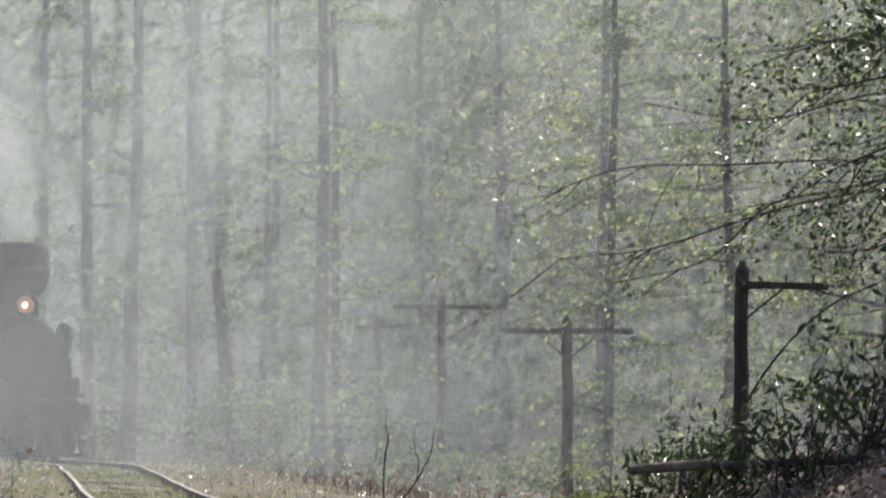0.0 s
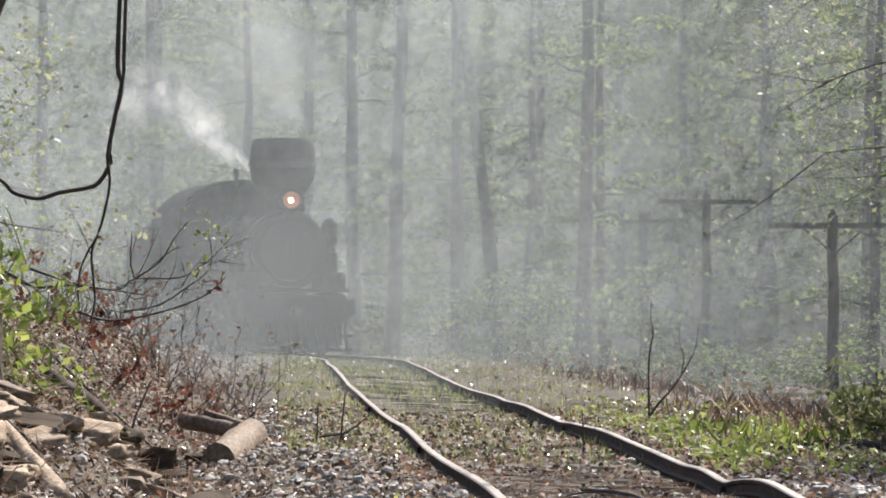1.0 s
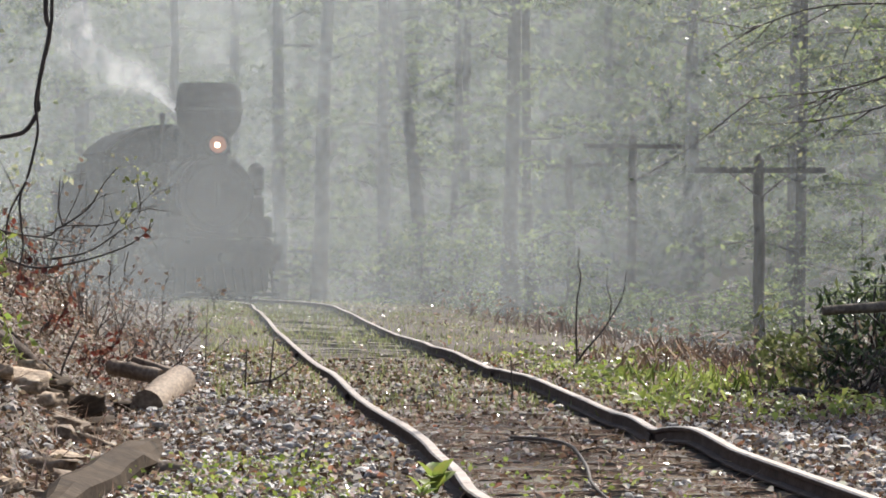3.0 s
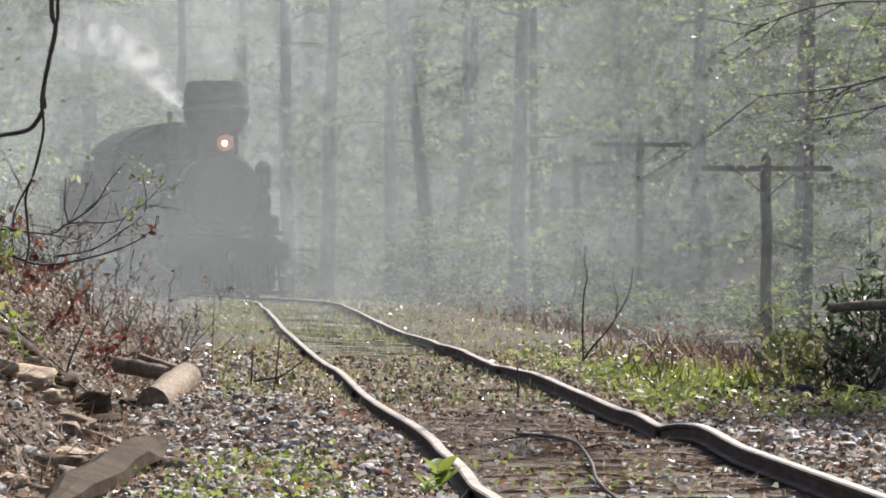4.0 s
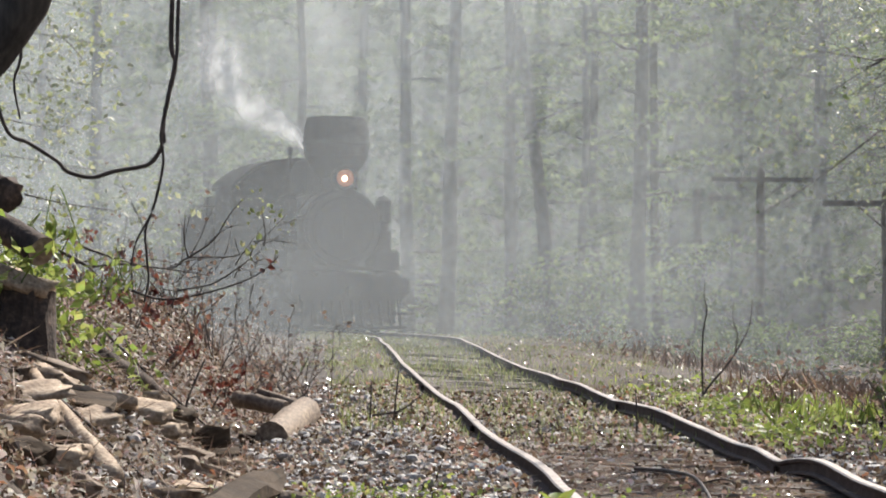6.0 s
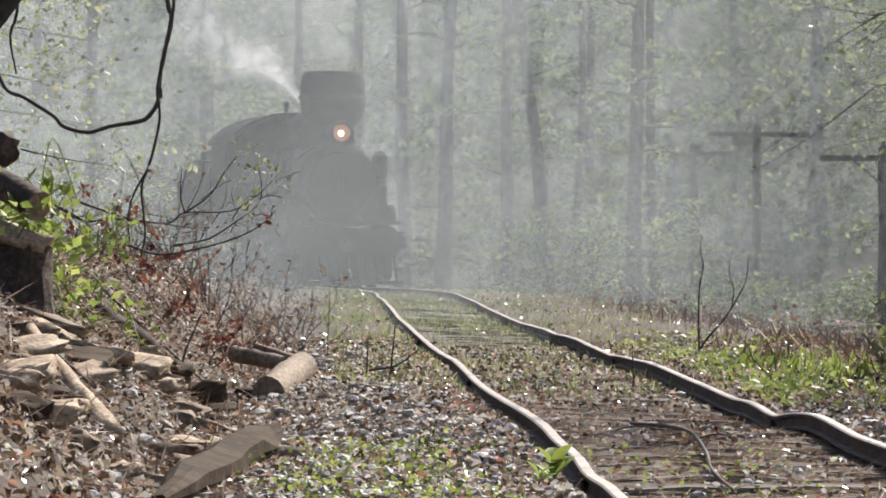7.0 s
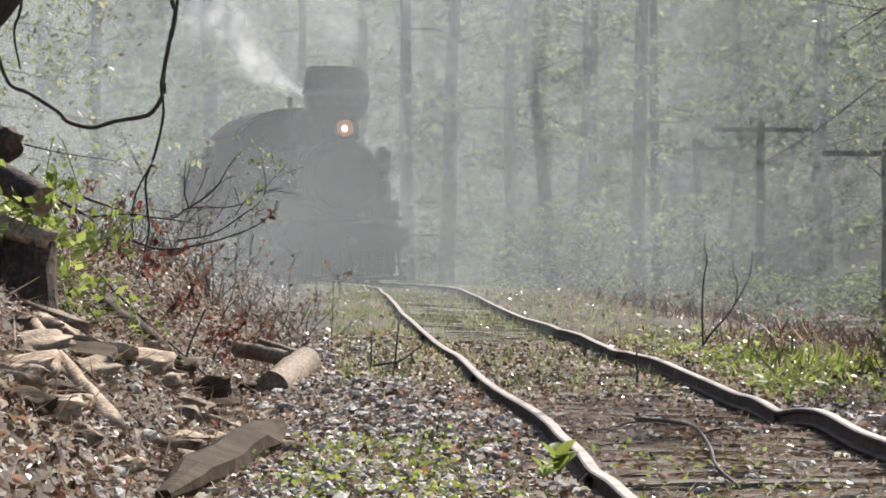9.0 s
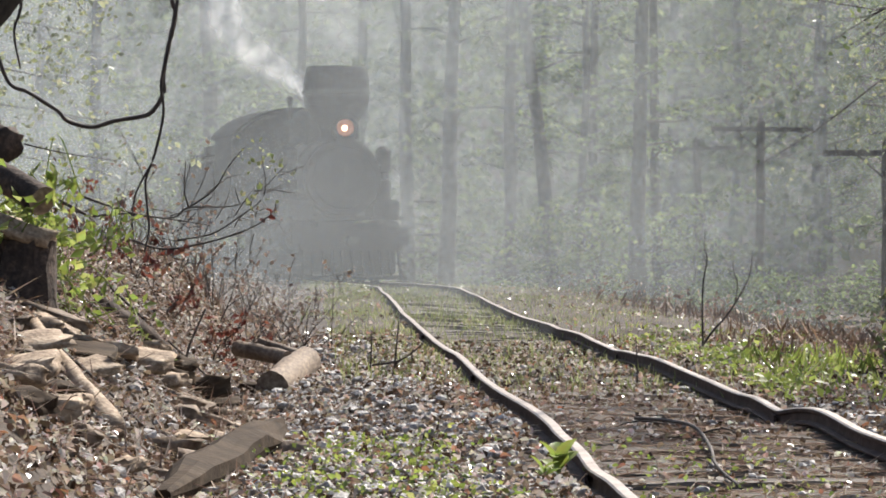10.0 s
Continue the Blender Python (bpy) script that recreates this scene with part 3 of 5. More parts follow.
telegraph_pole(9.0, 133, 4.45, 4.02, 1.35, 1.35, 0.14, "leaning weathered telegraph pole deep in the misty woods", -2)
telegraph_pole(9.16, 111, 4.45, 4.08, 1.45, 1.5, 0.13, "weathered telegraph pole with a tilted crossarm in mist", 0.6)
telegraph_pole(10.1, 87, 3.25, 2.86, 1.5, 1.5, 0.135, "weathered telegraph pole with a full crossarm")
telegraph_pole(10.95, 68, 3.72, 3.28, 0.16, 1.52, 0.14, "dark telegraph pole with half its crossarm broken off", 1.2)


# ---- trees ----
def tree(x, y, height, r, lean=(0, 0), seed=0, leaves=1500, low=2.0, reach=2.6, mat=M_WOODS, label="", size=(0.09, 0.2), boughs=14, name="tree"):
    rng = np.random.default_rng(seed)
    t = tagged(new(name), label or "slender woodland tree with sparse spring leaves", "tree", "woodland trees")
    t.matrix_basis = pose(x, y, gz(x, y) - 0.15)
    n = 9
    pts = [Vector((lean[0] * k / n + rng.normal(0, 0.04), lean[1] * k / n + rng.normal(0, 0.04), height * k / n)) for k in range(n + 1)]
    rad = [r * (1.25 if k == 0 else 1 - 0.75 * k / n) for k in range(n + 1)]
    v, f = tube(pts, rad, 9, 0.08, random.Random(seed))
    solid("trunk", v, f, M_BARK, t, smooth=True)
    cs = []
    for b in range(boughs):
        z = low + (height - low) * ((b + rng.uniform(0, 0.9)) / boughs) ** 1.15
        k = min(int(z / height * n), n - 1)
        p0 = pts[k].lerp(pts[k + 1], z / height * n - k)
        a = rng.uniform(0, 2 * math.pi)
        L = reach * rng.uniform(0.5, 1.1) * (1 - 0.55 * z / height)
        dirv = Vector((math.cos(a), math.sin(a), rng.uniform(-0.05, 0.3)))
        q = [p0, p0 + dirv * L * 0.4 + Vector((0, 0, rng.uniform(-0.1, 0.2))), p0 + dirv * L * 0.75 + Vector((rng.normal(0, 0.15), 0, rng.uniform(-0.15, 0.2))), p0 + dirv * L + Vector((0, 0, rng.uniform(-0.4, 0.1)))]
        v, f = tube(smooth_path(q, 3), np.linspace(r * 0.22, 0.012, 10), 5)
        solid("bough", v, f, M_BARK, t)
        m = max(int(leaves / boughs), 4)
        u = rng.uniform(0.25, 1.08, m)
        q = np.array([tuple(w) for w in q])
        c = np.stack([np.interp(u, [0, 0.4, 0.75, 1.0, 1.1], np.append(q[:, i], q[3, i])) for i in range(3)], 1)
        pick = rng.integers(0, max(m // 16, 1), m)
        spray = c[pick] + rng.normal(0, 0.3, (max(m // 16, 1), 3))[pick] * [1, 1, 0.5]
        cs.append(spray + rng.normal(0, 0.24, (m, 3)) * [1, 1, 0.22])
    leaf_object("crown", leaf_arrays(rng, np.concatenate(cs), *size, width=0.3, up=0.5), mat, t)
    return t


TREES = ((-0.92, 102, 15, 0.2, -0.2), (0.08, 94.5, 17, 0.2, 0.35), (1.62, 94, 15, 0.17, 0.1), (2.85, 95, 15, 0.19, -1.5), (3.8, 106, 14, 0.13, 0.2), (4.4, 112, 15, 0.16, 0.0),
         (4.75, 95, 16, 0.22, 0.3), (6.3, 112, 14, 0.17, -0.2), (8.4, 141, 16, 0.24, 0.2), (7.6, 144, 14, 0.17, 0.3), (14.2, 142, 15, 0.24, -0.3), (13.4, 106, 14, 0.17, 0.3),
         (15.5, 124, 16, 0.22, 0.2), (-4.2, 108, 15, 0.16, 0.3), (-6.8, 112, 16, 0.2, -0.3), (-9.5, 104, 15, 0.18, 0.2), (-12.4, 116, 15, 0.2, 0.5), (17.6, 110, 15, 0.19, -0.2),
         (-2.6, 122, 16, 0.2, 0.1), (2.3, 128, 16, 0.2, 0.2), (11.4, 149, 16, 0.22, 0.1), (13.8, 142, 15, 0.2, 0.1), (-15.5, 122, 15, 0.2, 0.1), (-7.9, 130, 16, 0.22, 0.1))
for k, (x, y, h, r, le) in enumerate(TREES):
    tree(x, y, h * 1.45, r, (le * 1.45, 0), 100 + k, 1500 if y < 96 else 3600, 4.5 if y < 96 else 0.9 + (k % 3) * 0.6, 2.2 if y < 96 else 3.3, size=(0.1, 0.2) if y < 96 else (0.12, 0.28), boughs=26)
SHRUBS = ((-3.0, 96, 3.4), (1.0, 104, 3.0), (2.4, 90, 2.6), (4.0, 99, 3.2), (6.2, 96, 3.4), (8.6, 143, 4.6), (15.6, 147, 4.6), (18.6, 144, 4.8), (14.8, 104, 4.2), (-6, 100, 3.8), (-8.6, 95, 4.4),
          (-11.5, 102, 4.6), (16.5, 98, 4.4), (0.2, 112, 4.0), (5.5, 120, 4.4), (12.8, 86, 1.5), (6.4, 92, 1.2), (10.8, 94, 1.5), (8.2, 95, 1.3), (13.6, 92, 1.8), (15.2, 146, 5.2), (-5.0, 118, 4.6), (12.2, 138, 3.8), (-13.8, 98, 4.8))
for k, (x, y, h) in enumerate(SHRUBS):
    tree(x, y, h, 0.05, (0.2, 0), 300 + k, 1500, 0.3, 2.6, M_WOODS, "leafy understorey sapling in misty woods", (0.08, 0.2), 18, "sapling")

# extra trees, mostly out of view, added to shade the right-hand haze
for k, (x, y) in enumerate(((18.5, 80), (21.5, 84), (17.8, 88), (24.0, 90), (20.5, 95), (26.5, 97), (23.0, 78))):
    tree(x, y, 21, 0.22, (0.3, 0), 200 + k, 1700, 3.5, 4.2, size=(0.12, 0.26), boughs=26)


def far_woods():
    rng = np.random.default_rng(9)
    n = 120000
    y = rng.uniform(138, 230, n)
    x = rng.uniform(-0.21, 0.3, n) * y
    z = ground_z(x, y) + rng.uniform(0, 1, n) ** 1.2 * 33
    tagged(leaf_object("far_woods", leaf_arrays(rng, np.stack([x, y, z], 1), 0.3, 0.7, 0.35, 0.2), M_WOODS), "dense green woodland on a far slope", "woods", kind="stuff")


far_woods()


# ---- mist and smoke ----
def mist(name, x0, x1, y, z0, z1, density, scale=0.3, lo=0.35, inner=0.55, tone=(0.57, 0.615, 0.635), label="pale smoke haze drifting among the trees", seed=1, sway=0.5):
    hx, hz = (x1 - x0) / 2, (z1 - z0) / 2
    nx, nz = 36, 16
    v = []
    for j in range(nz + 1):
        for i in range(nx + 1):
            x, z = -hx + 2 * hx * i / nx, -hz + 2 * hz * j / nz
            v.append((x, sway * noise.noise((x * 0.3 + seed * 7, z * 0.35, seed)), z))
    f = [(j * (nx + 1) + i, j * (nx + 1) + i + 1, (j + 1) * (nx + 1) + i + 1, (j + 1) * (nx + 1) + i) for j in range(nz) for i in range(nx)]
    ob = solid(name, v, f, mist_mat(name + "_veil", density, hx, hz, scale, tone, lo, inner), smooth=True)
    ob.location = ((x0 + x1) / 2, y, (z0 + z1) / 2)
    return tagged(ob, label, "smoke", kind="stuff")


HAZE = []
for k, (name, x0, x1, y, z0, z1, density, scale, lo) in enumerate((
        ("mist", -7, 6, 41, -1.8, 2.4, 0.08, 0.35, 0.3), ("mist", -14, 3.5, 50, -2, 8, 0.09, 0.3, 0.3), ("mist", -17, 6, 62, -3.5, 11, 0.115, 0.3, 0.35), ("mist", -8, 9, 68, -2.2, 2.0, 0.12, 0.3, 0.4), ("smoke_bank", -20, 8, 75, -4, 15, 0.17, 0.22, 0.45),
        ("smoke_bank", -24, 10, 91, -3.5, 21, 0.28, 0.16, 0.45), ("mist", 1, 26, 71, -9, 15, 0.18, 0.3, 0.45), ("mist", -26, 22, 93.5, -7, 24, 0.05, 0.25, 0.35), ("mist", -30, 28, 114, -8, 28, 0.1, 0.2, 0.35),
        ("mist", -50, 22, 136, -10, 34, 0.3, 0.15, 0.5), ("mist", -2, 50, 137, -10, 34, 0.2, 0.15, 0.5))):
    ob = mist(name, x0, x1, y, z0, z1, density, scale, lo, seed=k + 2)
    HAZE.append((ob, tuple(ob.location)))


# ---- litter, ballast and growth beside the line ----
def scatter(rng, n, x0, x1, y0, y1, keep=None):
    """Random places on the ground, thinned by keep(d, x, y), with d the distance from the track's middle."""
    x, y = rng.uniform(x0, x1, n), y0 + (y1 - y0) * rng.uniform(0, 1, n) ** 1.25
    if keep is not None:
        k = rng.uniform(0, 1, n) < keep(x - track_x(y), x, y)
        x, y = x[k], y[k]
    return np.stack([x, y, ground_z(x, y)], 1)


def build_litter():
    rng = np.random.default_rng(21)
    on_rail = lambda d: np.abs(np.abs(d) - 0.7525) < 0.09
    keep = lambda d, x, y: np.where(on_rail(d), 0, np.where(d < -2.2, 1.0, np.where(np.abs(d) < 0.7, np.where(y > 24, 0.36, 0.13), np.where(x > 3.3, 0.42, 0.55))))
    p = scatter(rng, 120000, -4.5, 6.5, 12.5, 38, keep)
    p[:, 2] += rng.uniform(0.005, 0.035, len(p))
    q = scatter(rng, 6000, -2.6, -0.6, 9.4, 13.5, keep)
    q[:, 2] += rng.uniform(0.005, 0.035, len(q))
    p = np.concatenate([p, q])
    v = full_leaf_arrays(rng, p, 0.016, 0.055, 0.3, 0.45, 0.45)
    tagged(full_leaf_object("leaf_litter", v, M_LITTER), "dry brown curled leaves lying on the ground", "leaf litter", kind="stuff")
    p = scatter(rng, 9000, -9, 9, 34, 80, lambda d, x, y: np.where(np.abs(d) < 0.8, 0.12, 0.6))
    p[:, 2] += rng.uniform(0.01, 0.06, len(p))
    tagged(leaf_object("leaf_litter", leaf_arrays(rng, p, 0.04, 0.1, 0.33, 0.6, 0.16), M_LITTER), "dry brown leaves farther along the line", "leaf litter", kind="stuff")


def stone_shapes(rng):
    shapes = []
    for k in range(6):
        bm = bmesh.new()
        bmesh.ops.create_icosphere(bm, subdivisions=1, radius=1)
        a = np.array([tuple(v.co) for v in bm.verts]) * rng.uniform(0.65, 1.25, (len(bm.verts), 1)) * [1, 0.8, 0.5]
        shapes.append((a, np.array([[v.index for v in f.verts] for f in bm.faces])))
        bm.free()
    return shapes


def build_ballast():
    rng = np.random.default_rng(22)
    shapes = stone_shapes(rng)
    keep = lambda d, x, y: np.where((d < -0.86) & (d > -3.0), np.exp(-((d + 1.75) / np.where(y < 20, 0.95, 0.6)) ** 2), np.where((d > 0.86) & (d < 1.9) & (y < 23), 0.8, np.where(np.abs(d) < 0.65, 0.07, 0.0)))
    p = scatter(rng, 24000, -2.4, 3.8, 12.5, 37, keep)
    V, F, off = [], [], 0
    for q in p:
        a, f = shapes[rng.integers(6)]
        t, u = rng.uniform(0, 6.28), rng.uniform(-0.5, 0.5)
        r = rng.uniform(0.012, 0.03) * (1 + 0.8 * (rng.uniform() < 0.08))
        c, s = math.cos(t), math.sin(t)
        b = a @ np.array([[c, s, 0], [-s, c, 0], [0, 0, 1]]) @ np.array([[1, 0, 0], [0, math.cos(u), math.sin(u)], [0, -math.sin(u), math.cos(u)]])
        V.append(b * r + q + [0, 0, r * 0.35 + rng.uniform(0, 0.02)])
        F.append(f + off)
        off += len(a)
    tagged(solid("ballast", np.concatenate(V), np.concatenate(F).tolist(), M_STONE), "grey crushed stone ballast beside the rail", "gravel", kind="stuff")


def blades(name, rng, p, lo, hi, mat, label, category="grass", width=0.09, spread=0.3):
    """Upright blades at the places p."""
    n = len(p)
    h = rng.uniform(lo, hi, n)
    c = np.array(p)
    c[:, 2] += h * 0.42
    d = rng.normal(size=(n, 3)) * spread + [0, 0, 1.0]
    d /= np.linalg.norm(d, axis=1)[:, None]
    w = np.cross(d, rng.normal(size=(n, 3)))
    w /= np.linalg.norm(w, axis=1)[:, None]
    v = np.empty((n, 4, 3))
    hh, nn = h[:, None], np.cross(w, d)
    v[:, 0], v[:, 2] = c - d * hh * 0.5, c + d * hh * 0.5 + nn * hh * 0.15
    v[:, 1], v[:, 3] = c + w * hh * width, c - w * hh * width
    return tagged(leaf_object(name, v.reshape(-1, 3), mat), label, category, kind="stuff")


def build_growth():
    rng = np.random.default_rng(23)
    k = lambda d, x, y: np.where((d > 1.0) & (d < 2.75), 1, 0) * smoothstep(22, 25.5, y) * (1 - 0.75 * smoothstep(31, 40, y))
    p = scatter(rng, 9000, 0.5, 5, 21, 44, k)
    clump = np.sin(p[:, 0] * 4.1 + 0.7) * np.sin(p[:, 1] * 1.6) > -0.35
    blades("grass", rng, p[clump][::2], 0.03, 0.12, M_FRESH, "bright green grass tufts beside the rail")
    p = scatter(rng, 5200, 0.5, 5, 22, 40, k)
    p = p[np.sin(p[:, 0] * 4.1 + 0.7) * np.sin(p[:, 1] * 1.6) > -0.2]
    p[:, 2] += rng.uniform(0.02, 0.1, len(p))
    tagged(leaf_object("ground_weeds", leaf_arrays(rng, p, 0.04, 0.09, 0.36, 0.55), M_FRESH), "low broad-leaved green weeds", "weeds", kind="stuff")
    k = lambda d, x, y: np.where(np.abs(d) < 0.66, 0.5, np.where((d < -0.85) & (d > -1.7), 0.8, np.where(d > 0, 0.25, 0))) * smoothstep(24, 27, y)
    p = scatter(rng, 24000, -3, 3, 24, 78, k)
    blades("grass", rng, p, 0.04, 0.12, M_GREEN, "thin green grass between the sleepers", width=0.05)
    # grass thinned in bands, in place of sunlit and shadowed strips across the track
    k = lambda d, x, y: np.where(np.abs(d) < 2.0, 0.9, 0.15) * (0.25 + 0.75 * smoothstep(-0.2, 0.5, np.sin(y * 0.42 + 0.8)))
    blades("grass", rng, scatter(rng, 7000, -7, 3, 46, 84, k), 0.05, 0.14, M_GREEN, "yellow-green grass over the farther track, banded like sun and shadow", width=0.06)
    k = lambda d, x, y: np.where((d < -0.95) & (d > -2.4), np.exp(-((d + 1.65) / 0.42) ** 2), np.where((d > -0.65) & (d < 0.3), 0.25, 0))
    p = scatter(rng, 9000, -1.6, 2, 12.5, 18.6, k)
    p = p[np.sin(p[:, 0] * 6.1) * np.sin(p[:, 1] * 3.7 + 1) > -0.25]
    p[:, 2] += rng.uniform(0.01, 0.09, len(p))
    tagged(leaf_object("ground_weeds", leaf_arrays(rng, p, 0.016, 0.042, 0.32, 0.3), M_FRESH), "small bright green seedlings among gravel", "weeds", kind="stuff")
    k = lambda d, x, y: np.where(d < -2.6, 0.5 + 0.5 * np.sin(x * 5 + 1) * np.sin(y * 2.2), 0)
    p = scatter(rng, 340, -4.2, -1.0, 15, 30, k)
    p = p[np.sin(p[:, 0] * 3.3) * np.sin(p[:, 1] * 1.45 + 0.6) > 0.45]
    p = np.repeat(p, 4, 0) + rng.normal(0, 0.05, (len(p) * 4, 3)) * [1, 1, 0.3]
    p[:, 2] += rng.uniform(0.04, 0.14, len(p))
    tagged(leaf_object("ground_weeds", leaf_arrays(rng, p, 0.04, 0.09, 0.33, 0.4), M_GREEN), "green leafy shoots on the leaf-strewn bank", "weeds", kind="stuff")
    k = lambda d, x, y: np.where((d > 2.4) & (d < 6.5), 1, np.where((d < -2.2) & (d > -7), 1, 0))
    p = scatter(rng, 7000, -9, 8, 31, 72, k)
    p = p[np.sin(p[:, 0] * 1.7 + p[:, 1] * 0.3) * np.sin(p[:, 1] * 0.5 + 1) > -0.3]
    blades("dry_weeds", rng, p, 0.08, 0.34, M_STRAW, "dry reddish-brown weed stalks beside the line", "weeds", 0.014, 0.5)
    p = scatter(rng, 2600, -9, 8, 31, 72, k)
    p[:, 2] += rng.uniform(0.1, 0.4, len(p))
    tagged(leaf_object("dry_weeds", leaf_arrays(rng, p, 0.04, 0.1, 0.3, 0.1), M_STRAW), "withered pinkish-brown weed heads", "weeds", kind="stuff")
    p = scatter(rng, 420, 2.5, 4.4, 30.0, 38)
    blades("dry_weeds", rng, p, 0.08, 0.3, M_RUSSET, "orange-brown dry grass patch at the embankment edge", "grass", 0.014, 0.5)
    p = scatter(rng, 150, 2.3, 3.2, 26.5, 30)
    blades("grass", rng, p, 0.08, 0.26, M_FRESH, "taller green grass clumps at the thicket's edge", "grass", 0.03, 0.45)
    p = scatter(rng, 30000, -1.2, 6, 13, 27, lambda d, x, y: np.where(np.abs(d) < 0.66, 0.7, np.where(d > 3, 0.4, 0.08)))
    v = leaf_arrays(rng, p + [0, 0, 0.02], 0.05, 0.24, 0.02, 0.85, 0.02, direction=(1.2, 0, 0))
    b = scatter(rng, 5200, -3.8, -0.6, 13, 31, lambda d, x, y: np.where(d < -2.2, 0.8, 0.12))
    v = np.concatenate([v, leaf_arrays(rng, b + [0, 0, 0.035], 0.08, 0.4, 0.016, 0.6, 0.01)])
    tagged(leaf_object("straw", v, M_STRAW), "dry grass stems and twigs lying on sleepers", "straw", kind="stuff")


build_litter()
build_ballast()
build_growth()


def broadleaf_plant(x, y, seed, leaves, size, height, label):
    rng = np.random.default_rng(seed)
    p = tagged(new("weed_plant"), label, "plant")
    p.matrix_basis = pose(x, y, gz(x, y))
    stem("stalk", [(0, 0, -0.03), (0.01, 0, height * 0.5), (0.02, 0, height)], 0.008, 0.004, M_FRESH, p)
    for k in range(leaves):
        a, z = k * 2.4 + rng.uniform(-0.4, 0.4), height * (0.25 + 0.75 * k / leaves)
        L, e = size * rng.uniform(0.7, 1.1), rng.uniform(0.3, 1.1)
        d = Vector((math.cos(a) * math.cos(e), math.sin(a) * math.cos(e), math.sin(e)))
        w = d.cross(Vector((0, 0, 1))).normalized()
        nn = w.cross(d)
        v, f = [], []
        for i in range(7):
            t = i / 6
            c = Vector((0.01, 0, z)) + d * L * t - Vector((0, 0, 1)) * L * 0.25 * t * t
            ww = L * 0.27 * math.sin(math.pi * min(t * 0.95 + 0.03, 1)) ** 0.8
            v += [c - w * ww + nn * ww * 0.35, c, c + w * ww + nn * ww * 0.35]
        for i in range(6):
            b = i * 3
            f += [(b, b + 1, b + 4, b + 3), (b + 1, b + 2, b + 5, b + 4)]
        solid("leaf", v, f, M_FRESH, p, smooth=True)


broadleaf_plant(0.47, 15.9, 4, 8, 0.17, 0.09, "bright green broad-leaved plant against the rail")
broadleaf_plant(0.4, 15.6, 5, 6, 0.1, 0.06, "low green broad-leaved plant beside the rail")
broadleaf_plant(0.62, 16.2, 6, 4, 0.08, 0.05, "small yellowish-green seedling beside the rail")


# ---- wood on the bank ----
def log_thing(name, a, b, r0, r1, bark, label, category="log", n=14, seed=0, rough=0.06):
    """A sawn log: barked body, pale sawn ends."""
    t = tagged(new(name), label, category)
    a, b = Vector(a), Vector(b)
    rng = random.Random(seed)
    pts = [a.lerp(b, k / 5) + Vector((rng.uniform(-1, 1), 0, rng.uniform(-1, 1))) * r0 * 0.08 for k in range(6)]
    v, f = tube(pts, [r0 + (r1 - r0) * k / 5 for k in range(6)], n, rough, rng)
    solid("body", v, f[:-2], bark, t, smooth=True)
    solid("sawn_end", [v[i] for i in range(n)], [tuple(range(n - 1, -1, -1))], M_WOOD, t, "pale sawn end")
    solid("sawn_end", v[-n:], [tuple(range(n))], M_WOOD, t, "pale sawn end")
    return t


def split_chunk(x, y, z, L, w, h, rz, ry, seed, mat=M_WOOD, label="split chunk of pale weathered wood on the bank", name="wood_chunk", category="wood"):
    rng = random.Random(seed)
    bm = box_bm(-L / 2, L / 2, -w / 2, w / 2, -h / 2, h / 2, 0)
    bmesh.ops.subdivide_edges(bm, edges=bm.edges[:], cuts=3, use_grid_fill=True)
    for v in bm.verts:
        t = abs(v.co.x) / (L / 2)
        v.co.z *= 1 - 0.45 * t * rng.uniform(0.5, 1)
        v.co += Vector((rng.uniform(-1, 1) * L * 0.07, rng.uniform(-1, 1) * w * 0.09, rng.uniform(-1, 1) * h * 0.13))
    ob = part(name, bm, mat, None, smooth=True)
    ob.matrix_basis = pose(x, y, z, rng.uniform(-15, 15), ry, rz)
    return tagged(ob, label, category)


log_thing("log", (-1.13, 25.4, -0.06), (-1.02, 28.0, 0.03), 0.115, 0.12, M_WOOD, "sawn pale log lying on gravel at the bank's foot", seed=1)
log_thing("log", (-1.5, 27.9, 0.14), (-1.12, 27.5, 0.08), 0.06, 0.055, M_WOOD, "short barkless log lying behind a larger one", seed=2)
log_thing("log", (-0.98, 28.8, 0.02), (-1.4, 28.9, 0.16), 0.05, 0.04, M_WOOD, "thin split log leaning on the bank", seed=3)


def old_tie():
    pts = [Vector((-1.09, 14.9, -0.06)).lerp(Vector((-0.8, 18.5, 0.03)), k / 9) + Vector((0.012 * math.sin(2.1 * k), 0, 0.01 * math.sin(1.3 * k))) for k in range(10)]
    v, f = tube(pts, [0.035, 0.075, 0.1, 0.105, 0.1, 0.1, 0.105, 0.1, 0.085, 0.06], 10, 0.2, random.Random(8))
    for p in v:
        zl = -0.06 + 0.025 * (p.y - 14.9)
        p.z = zl + 0.85 * (p.z - zl)
    tagged(solid("split_log", v, f, M_OLD), "discarded brown split timber lying on gravel", "timber")


old_tie()
split_chunk(-0.78, 17.9, -0.08, 0.3, 0.5, 0.16, 20, 5, 11)
chunk_rng = random.Random(71)
for k in range(30):
    y = chunk_rng.uniform(17.0, 26.0)
    x = float(track_x(y)) - chunk_rng.uniform(2.3, 3.35)
    L = chunk_rng.uniform(0.1, 0.34)
    w, h = L * chunk_rng.uniform(0.5, 0.9), L * chunk_rng.uniform(0.14, 0.32)
    split_chunk(x, y, gz(x, y) + h * 0.3, L, w, h, chunk_rng.uniform(-50, 50), chunk_rng.uniform(-10, 28), 30 + k, M_PALE if k % 3 else M_WOOD)
